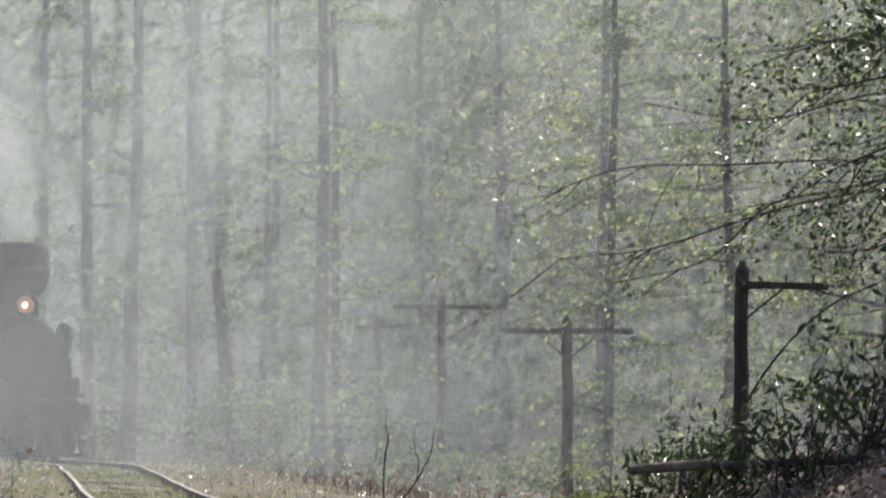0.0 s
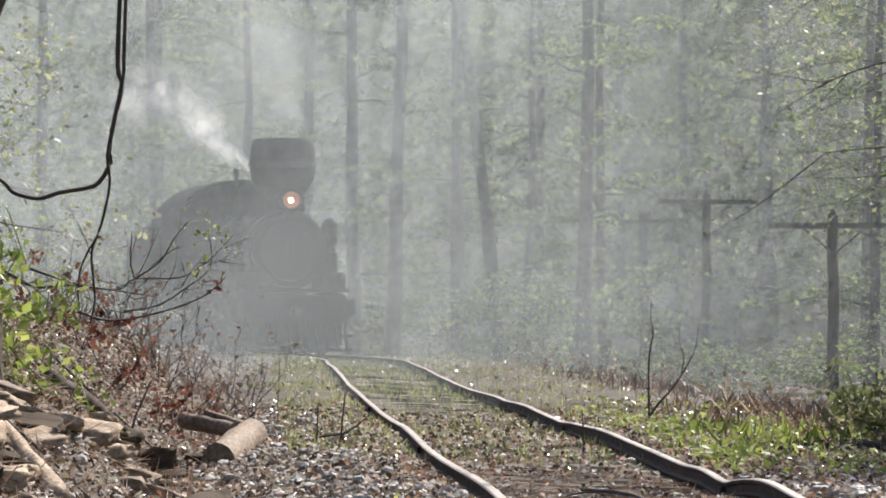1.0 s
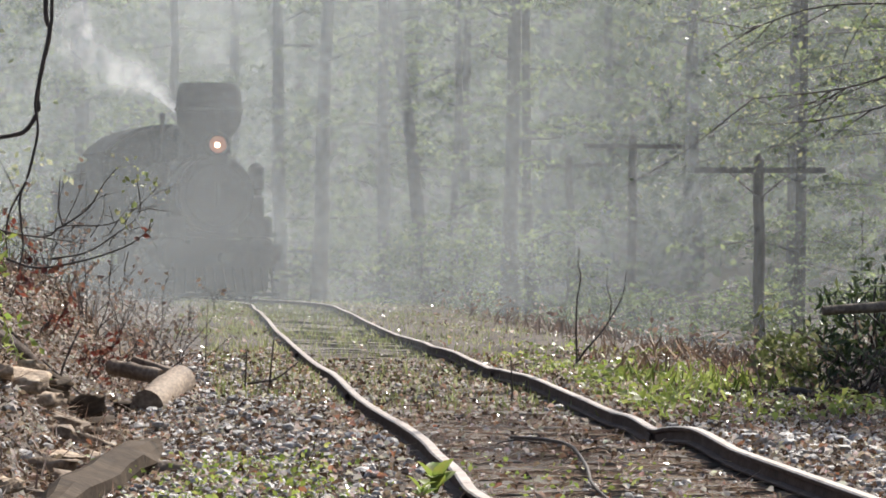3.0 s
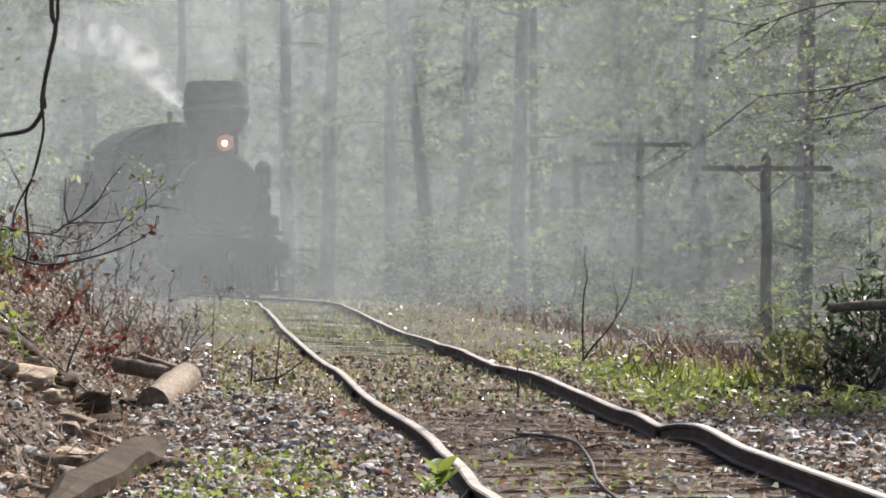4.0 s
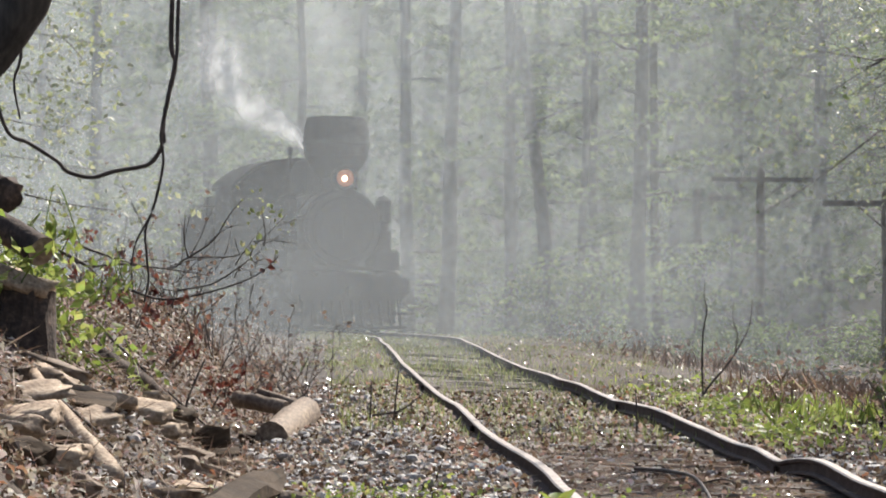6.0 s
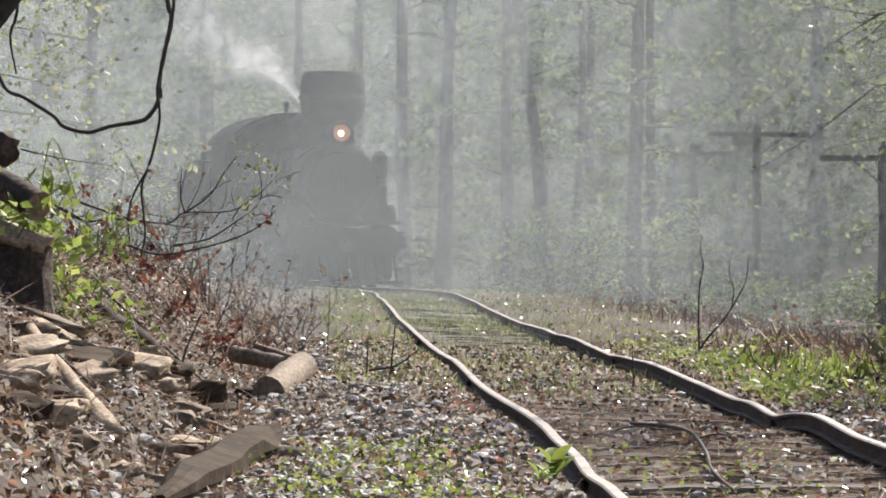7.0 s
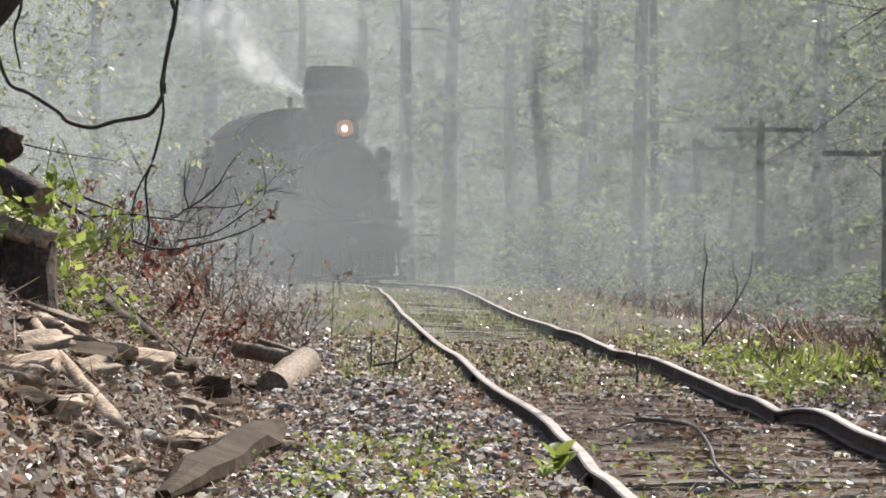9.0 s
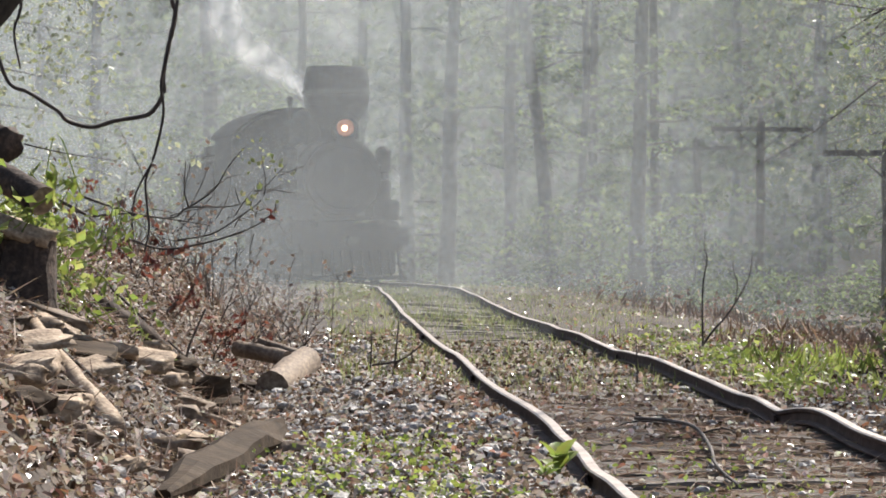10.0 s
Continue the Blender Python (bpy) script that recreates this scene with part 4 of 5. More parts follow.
# broken pieces low on the bank
for k, (x, y, L, flat) in enumerate(((-1.6, 14.1, 0.24, 0.4), (-1.78, 16.5, 0.26, 0.3), (-1.86, 17.2, 0.34, 0.16), (-1.46, 13.3, 0.2, 0.45), (-1.45, 14.2, 0.22, 0.4), (-1.4, 14.7, 0.16, 0.5), (-1.7, 15.4, 0.3, 0.35), (-1.62, 16.0, 0.2, 0.5), (-1.52, 15.2, 0.22, 0.4),
                                 (-1.95, 17.9, 0.3, 0.25), (-1.3, 15.4, 0.18, 0.4), (-1.75, 18.2, 0.36, 0.12), (-1.66, 17.9, 0.26, 0.2), (-1.2, 16.4, 0.16, 0.4), (-1.55, 24.6, 0.34, 0.5), (-1.7, 24.0, 0.26, 0.45), (-1.4, 24.2, 0.22, 0.4), (-1.62, 22.8, 0.24, 0.4),
                                 (-1.35, 22.0, 0.2, 0.35), (-1.25, 25.6, 0.2, 0.45), (-1.5, 20.6, 0.24, 0.35), (-1.35, 19.6, 0.2, 0.4))):
    split_chunk(x, y, gz(x, y) + 0.1 * L, L, L * 0.75, L * flat, 37 * k % 90 - 45, 17 * k % 34 - 12, 90 + k, M_OLD if 14 <= k < 20 else (M_PALE, M_WOOD, M_PALE, M_OLD)[k % 4],
                "lump of brown rotting wood among dead leaves" if 14 <= k < 20 else "broken chunk of weathered wood on the bank")
tagged(stem("dead_limb", [(-2.05, 23.0, gz(-2.05, 23.0) + 0.03), (-1.95, 23.5, gz(-1.95, 23.5) + 0.06), (-1.82, 24.1, gz(-1.82, 24.1) + 0.06), (-1.68, 24.7, gz(-1.68, 24.7) + 0.02)], 0.065, 0.045, M_ROT, n=9, rough=0.2, seed=7), "dark rotting limb lying down the leafy bank", "branch")
split_chunk(-2.18, 19.4, 0.98, 0.4, 0.26, 0.12, 6, 20, 61, M_PALE, "pale weathered slab lying on a rotten stump")
log_thing("log", (-2.42, 19.7, 1.36), (-2.02, 19.3, 1.13), 0.075, 0.08, M_ROT, "dark rotting log leaning on the bank", seed=12)
split_chunk(-2.3, 19.8, 1.44, 0.2, 0.22, 0.18, 20, 0, 63, M_ROT, "dark mossy wood block on the bank")
split_chunk(-2.32, 19.5, 0.86, 0.3, 0.3, 0.22, -10, 4, 64, M_ROT, "dark rotten wood block behind a stump")
# the pale splintered stick on the bank
splinter = stem("wood_splinter", [(-1.42, 16.5, gz(-1.42, 16.5) + 0.02), (-1.55, 16.8, gz(-1.55, 16.8) + 0.05), (-1.72, 17.25, gz(-1.72, 17.25) + 0.06), (-1.9, 17.75, gz(-1.9, 17.75) + 0.09)], 0.055, 0.022, M_PALE, n=6, steps=3, rough=0.35, seed=6)
tagged(splinter, "pale splintered piece of broken wood on the bank", "wood")


def stump():
    t = tagged(new("tree_stump"), "dark rotten tree stump on the leafy bank", "stump")
    rng = random.Random(4)
    pts = [(0, 0, -0.3), (0.01, 0, 0.0), (0.0, 0, 0.2), (-0.01, 0, 0.38), (-0.01, 0, 0.52)]
    v, f = tube(pts, [0.24, 0.19, 0.16, 0.15, 0.14], 16, 0.14, rng)
    solid("body", v, f, M_ROT, t)
    for k in range(5):
        a = k * 1.3
        stem("root", [(0.15 * math.cos(a), 0.15 * math.sin(a), 0.1), (0.32 * math.cos(a), 0.32 * math.sin(a), -0.02), (0.4 * math.cos(a), 0.4 * math.sin(a), -0.25)], 0.05, 0.02, M_ROT, t, seed=k)
    t.matrix_basis = pose(-2.1, 19.4, gz(-2.1, 19.4) - 0.2)


stump()
# leaning dead trunk over the bank
dead = tagged(new("leaning_tree"), "dark leaning tree trunk over the bank", "tree")
stem("trunk", [(-3.55, 23.5, 1.2), (-3.0, 23.4, 2.1), (-2.55, 23.3, 2.7), (-2.2, 23.2, 3.5), (-1.9, 23.1, 4.6)], 0.19, 0.13, M_BARK, dead, n=12, seed=3)
stem("bough", [(-2.75, 23.3, 2.45), (-2.82, 23.2, 2.1), (-2.7, 23.1, 1.75), (-2.66, 23.1, 1.5)], 0.022, 0.008, M_TWIG, dead, seed=4)
stem("bough", [(-2.5, 23.3, 2.8), (-2.72, 23.2, 2.3), (-2.74, 23.1, 1.95)], 0.02, 0.008, M_TWIG, dead, seed=5)


# ---- hanging vine and bare twigs over the bank (25 m ahead) ----
def twig_path(pairs, y, wob=0.0, seed=0):
    rng = random.Random(seed)
    return [(x, y + rng.uniform(-wob, wob), z) for x, z in pairs]


vine = tagged(new("hanging_vine"), "thick woody vine hanging in a loop", "vine")
stem("vine_stem", twig_path(((-1.72, 3.9), (-1.78, 2.65), (-1.755, 2.42), (-1.8, 2.2), (-1.835, 2.0), (-1.83, 1.9), (-1.9, 1.78), (-1.98, 1.74), (-2.16, 1.71), (-2.3, 1.67), (-2.46, 1.71), (-2.53, 1.78), (-2.72, 1.9), (-2.85, 1.97), (-2.95, 2.25)), 25.1), 0.017, 0.013, M_TWIG, vine, steps=5, seed=1)
stem("vine_stem", twig_path(((-1.7, 3.9), (-1.73, 2.7), (-1.74, 2.45), (-1.8, 2.15), (-1.84, 1.95), (-1.825, 1.76), (-1.88, 1.5), (-1.94, 1.32), (-1.93, 1.14), (-1.92, 1.0), (-1.95, 0.85)), 25.0), 0.013, 0.007, M_TWIG, vine, steps=5, seed=2)
stem("vine_stem", twig_path(((-1.92, 1.4), (-2.0, 1.25), (-2.03, 1.1), (-2.02, 0.95)), 25.0), 0.008, 0.005, M_TWIG, vine, seed=3)
stem("vine_stem", twig_path(((-2.82, 3.9), (-2.75, 2.6), (-2.8, 2.3), (-2.76, 2.05)), 25.0), 0.014, 0.006, M_TWIG, vine, seed=3)


def bare_shrub(name, root, tips, r, seed, label, leaf=None, count=0, size=(0.03, 0.06), side=5, category="shrub", sag=0.0):
    """Thin bare stems from a root to tips, with side twigs and a few leaves."""
    rng = np.random.default_rng(seed)
    t = tagged(new(name), label, category)
    root = np.array(root, float)
    cs = []
    for k, tip in enumerate(tips):
        tip = np.array(tip, float)
        L = np.linalg.norm(tip - root)
        q = [root + (tip - root) * a + rng.normal(0, 0.045, 3) * L * (0 < a < 1) + [0, 0, -sag * L * 4 * a * (1 - a)] for a in (0, 0.25, 0.5, 0.75, 1)]
        stem("branch", [tuple(w) for w in q], r, r * 0.3, M_TWIG, t, n=5, seed=k)
        for s in range(side):
            a = rng.uniform(0.3, 0.95)
            i = min(int(a * 4), 3)
            b = q[i] + (q[i + 1] - q[i]) * (a * 4 - i)
            dirn = (tip - root) / L * 0.7 + rng.normal(0, 0.55, 3)
            l2 = L * rng.uniform(0.12, 0.34)
            e = b + dirn * l2
            stem("twig", [tuple(b), tuple((b + e) / 2 + rng.normal(0, 0.03, 3) * l2), tuple(e)], r * 0.4, r * 0.15, M_TWIG, t, n=4, steps=3, seed=s)
            cs += [b + (e - b) * rng.uniform(0.3, 1.05) for _ in range(6)]
        cs += [root + (tip - root) * rng.uniform(0.5, 1.02) for _ in range(4)]
    if leaf and cs:
        cs = np.array(cs)
        c = cs[rng.integers(0, len(cs), count)] + rng.normal(0, 0.02, (count, 3))
        leaf_object("leaves", leaf_arrays(rng, c, *size, width=0.3, up=0.1, direction=(0, 0, -0.6)), leaf, t)
    return t


twigs = tagged(new("bare_shrub"), "bare twiggy shrub arching over the bank", "shrub")
stem("branch", [(-2.69, 25.9, 1.26), (-2.41, 25.9, 1.10), (-2.18, 25.9, 1.11), (-1.84, 25.9, 1.08), (-1.72, 25.9, 1.15), (-1.42, 25.9, 1.16), (-1.24, 25.9, 1.26), (-1.05, 25.9, 1.45)], 0.011, 0.003, M_TWIG, twigs, n=5, seed=0)
stem("branch", [(-2.43, 25.5, 1.23), (-2.07, 25.5, 1.11), (-1.81, 25.5, 1.07), (-1.56, 25.5, 1.03)], 0.011, 0.003, M_TWIG, twigs, n=5, seed=1)
stem("branch", [(-2.60, 25.1, 1.24), (-2.34, 25.1, 1.10), (-2.19, 25.1, 0.95), (-2.04, 25.1, 0.78)], 0.007, 0.003, M_TWIG, twigs, n=5, seed=2)
stem("branch", [(-1.72, 25.9, 1.15), (-1.55, 25.9, 1.27), (-1.45, 25.9, 1.43), (-1.34, 25.9, 1.56)], 0.007, 0.003, M_TWIG, twigs, n=5, seed=3)
stem("branch", [(-2.07, 25.5, 0.93), (-1.85, 25.5, 0.87), (-1.51, 25.5, 0.93), (-1.24, 25.5, 1.03), (-1.09, 25.5, 1.16)], 0.011, 0.003, M_TWIG, twigs, n=5, seed=4)
stem("branch", [(-1.74, 25.1, 0.93), (-1.52, 25.1, 0.97), (-1.34, 25.1, 1.08), (-1.17, 25.1, 1.23), (-1.19, 25.1, 1.49)], 0.007, 0.003, M_TWIG, twigs, n=5, seed=5)
stem("branch", [(-1.72, 25.9, 1.15), (-1.75, 25.9, 1.27), (-1.74, 25.9, 1.47)], 0.007, 0.003, M_TWIG, twigs, n=5, seed=6)
stem("branch", [(-2.79, 25.5, 1.57), (-2.52, 25.5, 1.51), (-2.18, 25.5, 1.46)], 0.007, 0.003, M_TWIG, twigs, n=5, seed=7)
TWIG_LEAVES = np.random.default_rng(77)
for k in range(46):
    a = np.array([TWIG_LEAVES.uniform(-2.5, -1.1), 25.6 + TWIG_LEAVES.normal(0, 0.15), 0.0])
    a[2] = 1.02 + 0.35 * max(a[0] + 1.7, 0) + TWIG_LEAVES.normal(0, 0.09)
    e = a + [TWIG_LEAVES.normal(0.12, 0.12), TWIG_LEAVES.normal(0, 0.1), TWIG_LEAVES.normal(0.06, 0.16)]
    stem("twig", [tuple(a), tuple((a + e) / 2 + TWIG_LEAVES.normal(0, 0.02, 3)), tuple(e)], 0.004, 0.0015, M_TWIG, twigs, n=4, steps=3, seed=k)
spots = np.array([(-1.3, 25.7, 1.48), (-1.22, 25.7, 1.5), (-1.12, 25.7, 1.44), (-1.05, 25.7, 1.36), (-1.15, 25.6, 1.22), (-1.28, 25.6, 1.24), (-2.6, 25.6, 1.5), (-2.45, 25.6, 1.42)])
leaf_object("leaves", leaf_arrays(TWIG_LEAVES, spots[TWIG_LEAVES.integers(0, len(spots), 70)] + TWIG_LEAVES.normal(0, 0.05, (70, 3)), 0.03, 0.06, 0.3), M_GREEN, twigs, "few pale yellow-green leaves")
spots = np.array([(-1.13, 25.6, 1.1), (-1.1, 25.6, 1.05), (-1.75, 25.5, 0.85), (-2.35, 25.4, 1.28)])
leaf_object("leaves", leaf_arrays(TWIG_LEAVES, spots[TWIG_LEAVES.integers(0, len(spots), 26)] + TWIG_LEAVES.normal(0, 0.03, (26, 3)), 0.04, 0.08, 0.32, direction=(0, 0, -0.8)), M_RED, twigs, "few withered red leaves")
for k, (x, y, h) in enumerate(((-1.95, 27.0, 0.42), (-1.7, 28.0, 0.45), (-2.25, 28, 0.45), (-1.55, 29, 0.45), (-2.6, 28.5, 0.5))):
    z = gz(x, y)
    bare_shrub("red_leaved_shrub", (x, y, z - 0.05), [(x + 0.28 * math.cos(a + k), y + 0.2 * math.sin(a), z + h * (0.75 + 0.3 * math.sin(3 * a))) for a in (0, 1.3, 2.6, 3.9, 5.2)], 0.006, 40 + k,
               "low shrub with withered red-brown leaves", M_RED, 64, (0.04, 0.08), 4)
for k, (x, y, h) in enumerate(((-1.5, 32, 0.9), (-1.2, 34, 0.8), (-2.0, 34, 1.1), (-1.7, 37, 1.0), (-2.6, 36, 1.3), (-2.8, 40, 1.2), (-1.75, 30.5, 0.6), (-2.2, 31.5, 0.7), (-1.35, 31, 0.5), (-1.9, 36, 0.8), (-2.9, 33, 0.9), (-1.45, 36, 0.6), (-2.3, 39, 0.9))):
    z = gz(x, y)
    bare_shrub("bare_shrub", (x, y, z - 0.05), [(x + 0.45 * math.cos(a + k), y + 0.3 * math.sin(a), z + h * (0.7 + 0.3 * math.sin(2 * a + k))) for a in (0, 1.3, 2.6, 3.9, 5.2)], 0.006, 60 + k,
               "bare reddish-brown brush beside the line", M_STRAW, 60, (0.03, 0.07), 5)

# single sticks
STICKS = (((-0.37, 27.1, -0.2), (-0.345, 27.0, 0.02), (-0.31, 27.0, 0.36), 0.011), ((-0.5, 27.2, 0.04), (-0.3, 27.1, 0.08), (-0.14, 27.0, 0.2), 0.009), ((-0.97, 33, -0.2), (-0.96, 33, 0.1), (-0.94, 33, 0.6), 0.006),
          ((-0.55, 28, -0.18), (-0.53, 28, 0.0), (-0.52, 28, 0.25), 0.01), ((-0.22, 22, -0.2), (-0.2, 22, -0.02), (-0.19, 22, 0.03), 0.01), ((1.36, 27, -0.17), (1.37, 27, 0.0), (1.36, 27, 0.24), 0.009),
          ((-1.6, 24.2, -0.05), (-1.62, 24.2, 0.2), (-1.5, 24.2, 0.5), 0.012), ((-2.2, 24.5, 0.45), (-1.95, 23.4, 0.3), (-1.65, 22.2, 0.02), 0.014), ((-2.5, 23, 0.6), (-2.05, 22.3, 0.4), (-1.6, 21.6, 0.05), 0.013),
          ((-2.3, 25.5, 0.6), (-1.9, 25.2, 0.42), (-1.4, 25, 0.1), 0.011), ((-1.9, 18.0, 0.08), (-1.6, 17.6, 0.0), (-1.3, 17.5, -0.06), 0.01), ((4.6, 30, -0.1), (4.5, 30, -0.05), (4.1, 30.4, -0.12), 0.04))
for k, (a, b, c, r) in enumerate(STICKS):
    if a[0] < -1.8:
        a, b, c = ((p[0], p[1], gz(p[0], p[1]) + 0.04) for p in (a, b, c))
    tagged(stem("stick", (a, b, c), r, r * 0.5, M_TWIG, n=6, seed=k), "thin dead stick among the leaf litter", "stick", "dead sticks")
fallen = tagged(new("fallen_twig"), "dark dead branch lying across the sleepers", "branch")
stem("branch", [(x, y, gz(x, y) + h) for x, y, h in ((1.06, 21.0, 0.05), (1.2, 20.4, 0.05), (1.28, 19.5, 0.06), (1.27, 18.2, 0.05), (1.2, 16.8, 0.05), (1.24, 15.9, 0.03))], 0.012, 0.007, M_TWIG, fallen, seed=2)
stem("twig", [(1.28, 19.5, -0.06), (1.42, 19.4, -0.02), (1.52, 19.6, -0.06)], 0.006, 0.003, M_TWIG, fallen, seed=2)
stem("twig", [(1.2, 20.4, -0.05), (1.04, 20.2, -0.02), (0.9, 20.4, -0.06)], 0.006, 0.003, M_TWIG, fallen, seed=2)

sapling = tagged(new("bare_sapling"), "leafless upright sapling beside the track", "sapling")
stem("trunk", [(2.4, 35.3, gz(2.4, 35.3) - 0.05), (2.39, 35.3, 0.25), (2.4, 35.3, 0.54), (2.435, 35.3, 0.74), (2.41, 35.3, 0.86), (2.42, 35.3, 1.03)], 0.011, 0.004, M_TWIG, sapling, n=6, seed=1)
stem("twig", [(2.4, 35.3, 0.3), (2.3, 35.3, 0.42), (2.24, 35.3, 0.5)], 0.004, 0.002, M_TWIG, sapling, n=4, seed=2)
stem("twig", [(2.43, 35.3, 0.72), (2.38, 35.3, 0.83), (2.36, 35.3, 0.92)], 0.004, 0.002, M_TWIG, sapling, n=4, seed=3)
sapling = tagged(new("bare_sapling"), "leafless forked sapling leaning away from the track", "sapling")
stem("trunk", [(2.33, 35.1, gz(2.33, 35.1) - 0.05), (2.45, 35.1, 0.06), (2.6, 35.1, 0.23), (2.73, 35.1, 0.43), (2.81, 35.1, 0.6), (2.84, 35.1, 0.82)], 0.012, 0.004, M_TWIG, sapling, n=6, seed=4)
stem("branch", [(2.68, 35.1, 0.36), (2.7, 35.1, 0.52), (2.66, 35.1, 0.66), (2.67, 35.1, 0.84)], 0.007, 0.003, M_TWIG, sapling, n=5, seed=5)
stem("twig", [(2.7, 35.1, 0.54), (2.63, 35.1, 0.62), (2.6, 35.1, 0.74)], 0.004, 0.002, M_TWIG, sapling, n=4, seed=6)
log_thing("log", (2.75, 33, -0.18), (3.1, 31, -0.2), 0.06, 0.05, M_ROT, "dark rotting log in the weeds", seed=6)


# ---- evergreen thicket and overhanging trees on the far bank ----
def thicket(x, y, z, spread, height, stems, count, seed, mat=M_EVER, size=(0.07, 0.13), label="dark evergreen shrub with drooping glossy leaves"):
    rng = np.random.default_rng(seed)
    t = tagged(new("evergreen_shrub" if mat == M_EVER else "green_shrub"), label, "shrub", "shrubs on the bank")
    cs = []
    for k in range(stems):
        a, ra = rng.uniform(0, 6.28), rng.uniform(0.3, 1)
        tip = np.array([x + spread * ra * math.cos(a), y + 0.8 * spread * ra * math.sin(a), z + height * rng.uniform(0.35, 1.0) * (1.1 - 0.5 * ra)])
        root = np.array([x, y, z]) + rng.normal(0, 0.12, 3) * [1, 1, 0.2]
        mid = (root + tip) / 2 + rng.normal(0, 0.1, 3) + [0, 0, 0.1]
        stem("branch", [tuple(root), tuple(mid), tuple(tip)], 0.01 if mat == M_EVER else 0.004, 0.003, M_TWIG if mat == M_EVER else M_FRESH, t, n=5, seed=k)
        for u in np.linspace(0.45, 1, 6):
            cs.append(root * (1 - u) ** 2 + 2 * mid * u * (1 - u) + tip * u * u + rng.normal(0, 0.09, 3))
    cs = np.array(cs)
    c = cs[rng.integers(0, len(cs), count)] + rng.normal(0, 0.05, (count, 3))
    leaf_object("leaves", leaf_arrays(rng, c, *size, width=0.17 if mat == M_EVER else 0.3, up=0.1, direction=(0, 0, -0.9 if mat == M_EVER else -0.3)), mat, t)
    return t


THICKETS = ((3.85, 27.0, 0.5, 0.6), (4.3, 27.8, 0.7, 0.85), (4.9, 27.2, 0.85, 0.95), (5.5, 28.0, 0.9, 1.0), (6.2, 27.5, 0.9, 1.05), (4.2, 28.8, 0.5, 0.7))
for k, (x, y, sp, h) in enumerate(THICKETS):
    thicket(x, y, gz(x, y), sp, h, 16, 360, 400 + k)
thicket(3.35, 27.2, gz(3.3, 27.2), 0.45, 0.5, 12, 420, 420, M_GREEN, (0.05, 0.1), "pale green sprouting shrub at the thicket's edge")
for k, (x, y, z, sp, h, n) in enumerate(((-2.55, 23.2, 0, 0.35, 0.5, 230), (-2.85, 24.3, 0, 0.4, 0.5, 230), (-2.3, 22.2, 0, 0.25, 0.3, 120), (-2.1, 20.4, 1.1, 0.25, 0.25, 90), (-1.95, 22.6, 0.85, 0.25, 0.3, 60), (-2.2, 19.2, 0.98, 0.2, 0.14, 50), (-1.95, 19.9, 0.7, 0.16, 0.16, 40), (-1.95, 23.6, 0, 0.22, 0.16, 70), (-1.72, 22.4, 0, 0.16, 0.14, 50),
                                        (-1.9, 20.0, 0, 0.16, 0.12, 45), (-2.2, 21.4, 0, 0.14, 0.14, 40))):
    thicket(x, y, z or gz(x, y), sp * 0.8, h, 6, n * 3 // 5, 440 + k, M_FRESH, (0.05, 0.1), "fresh bright green shoots on the leafy bank")
for k, (x, y, h) in enumerate(((3.5, 26.6, 0.5), (3.9, 26.3, 0.6), (4.5, 26.4, 0.75), (5.1, 26.6, 0.9), (5.6, 26.8, 1.0), (3.2, 27.6, 0.4))):
    z = gz(x, y)
    bare_shrub("dead_brush", (x, y, z - 0.03), [(x + 0.5 * math.cos(a + k), y + 0.3 * math.sin(a), z + h * (0.6 + 0.4 * math.sin(2.3 * a + k))) for a in (0, 1.1, 2.2, 3.3, 4.4, 5.5)], 0.006, 520 + k,
               "dead brown brush tangled in the evergreen shrubs", M_STRAW, 46, (0.03, 0.07), 5)
log_thing("log", (3.56, 26.9, 0.56), (4.15, 27.0, 0.6), 0.034, 0.04, M_WOOD, "grey fallen log lying through the evergreen shrubs", seed=9)
log_thing("log", (4.3, 27.4, 0.58), (5.9, 27.6, 0.66), 0.03, 0.045, M_BARK, "grey fallen log lying on the bank", seed=10)
for k, (a, b, c) in enumerate((((3.0, 27, 0.3), (3.08, 27, 0.18), (3.12, 26.9, 0.05)), ((3.38, 27, 0.42), (3.56, 27, 0.3), (3.68, 26.9, 0.08)), ((4.05, 26.5, 0.3), (4.3, 26.4, 0.22), (4.42, 26.3, 0.1)),
                              ((3.3, 26.6, 0.02), (3.6, 26.4, -0.05), (3.9, 26, -0.12)), ((4.4, 25, 0.05), (4.9, 24.8, 0.12), (5.5, 24.6, 0.22)), ((4.0, 24.5, -0.02), (4.6, 24.2, 0.05), (5.2, 23.8, 0.1)))):
    tagged(stem("dead_branch", (a, b, c), 0.012 if k < 3 else 0.028, 0.006, M_STRAW if k < 3 else M_BARK, seed=k), "pale bare dead branch in the undergrowth", "branch", "dead branches")
tagged(stem("leaning_stick", ((4.55, 29.5, 0.5), (4.95, 29.5, 1.25), (5.4, 29.4, 1.75), (5.9, 29.4, 2.0)), 0.012, 0.006, M_TWIG, seed=5), "thin dark sapling leaning over the thicket", "sapling")
bare_shrub("bare_shrub", (5.6, 28, 0.4), [(5.2, 28, 1.5), (5.5, 28.2, 1.65), (5.9, 28, 1.55), (6.3, 28, 1.7), (5.7, 27.8, 1.4)], 0.008, 90, "reddish bare brush above the evergreen thicket", M_RED, 40, (0.03, 0.06), 6)


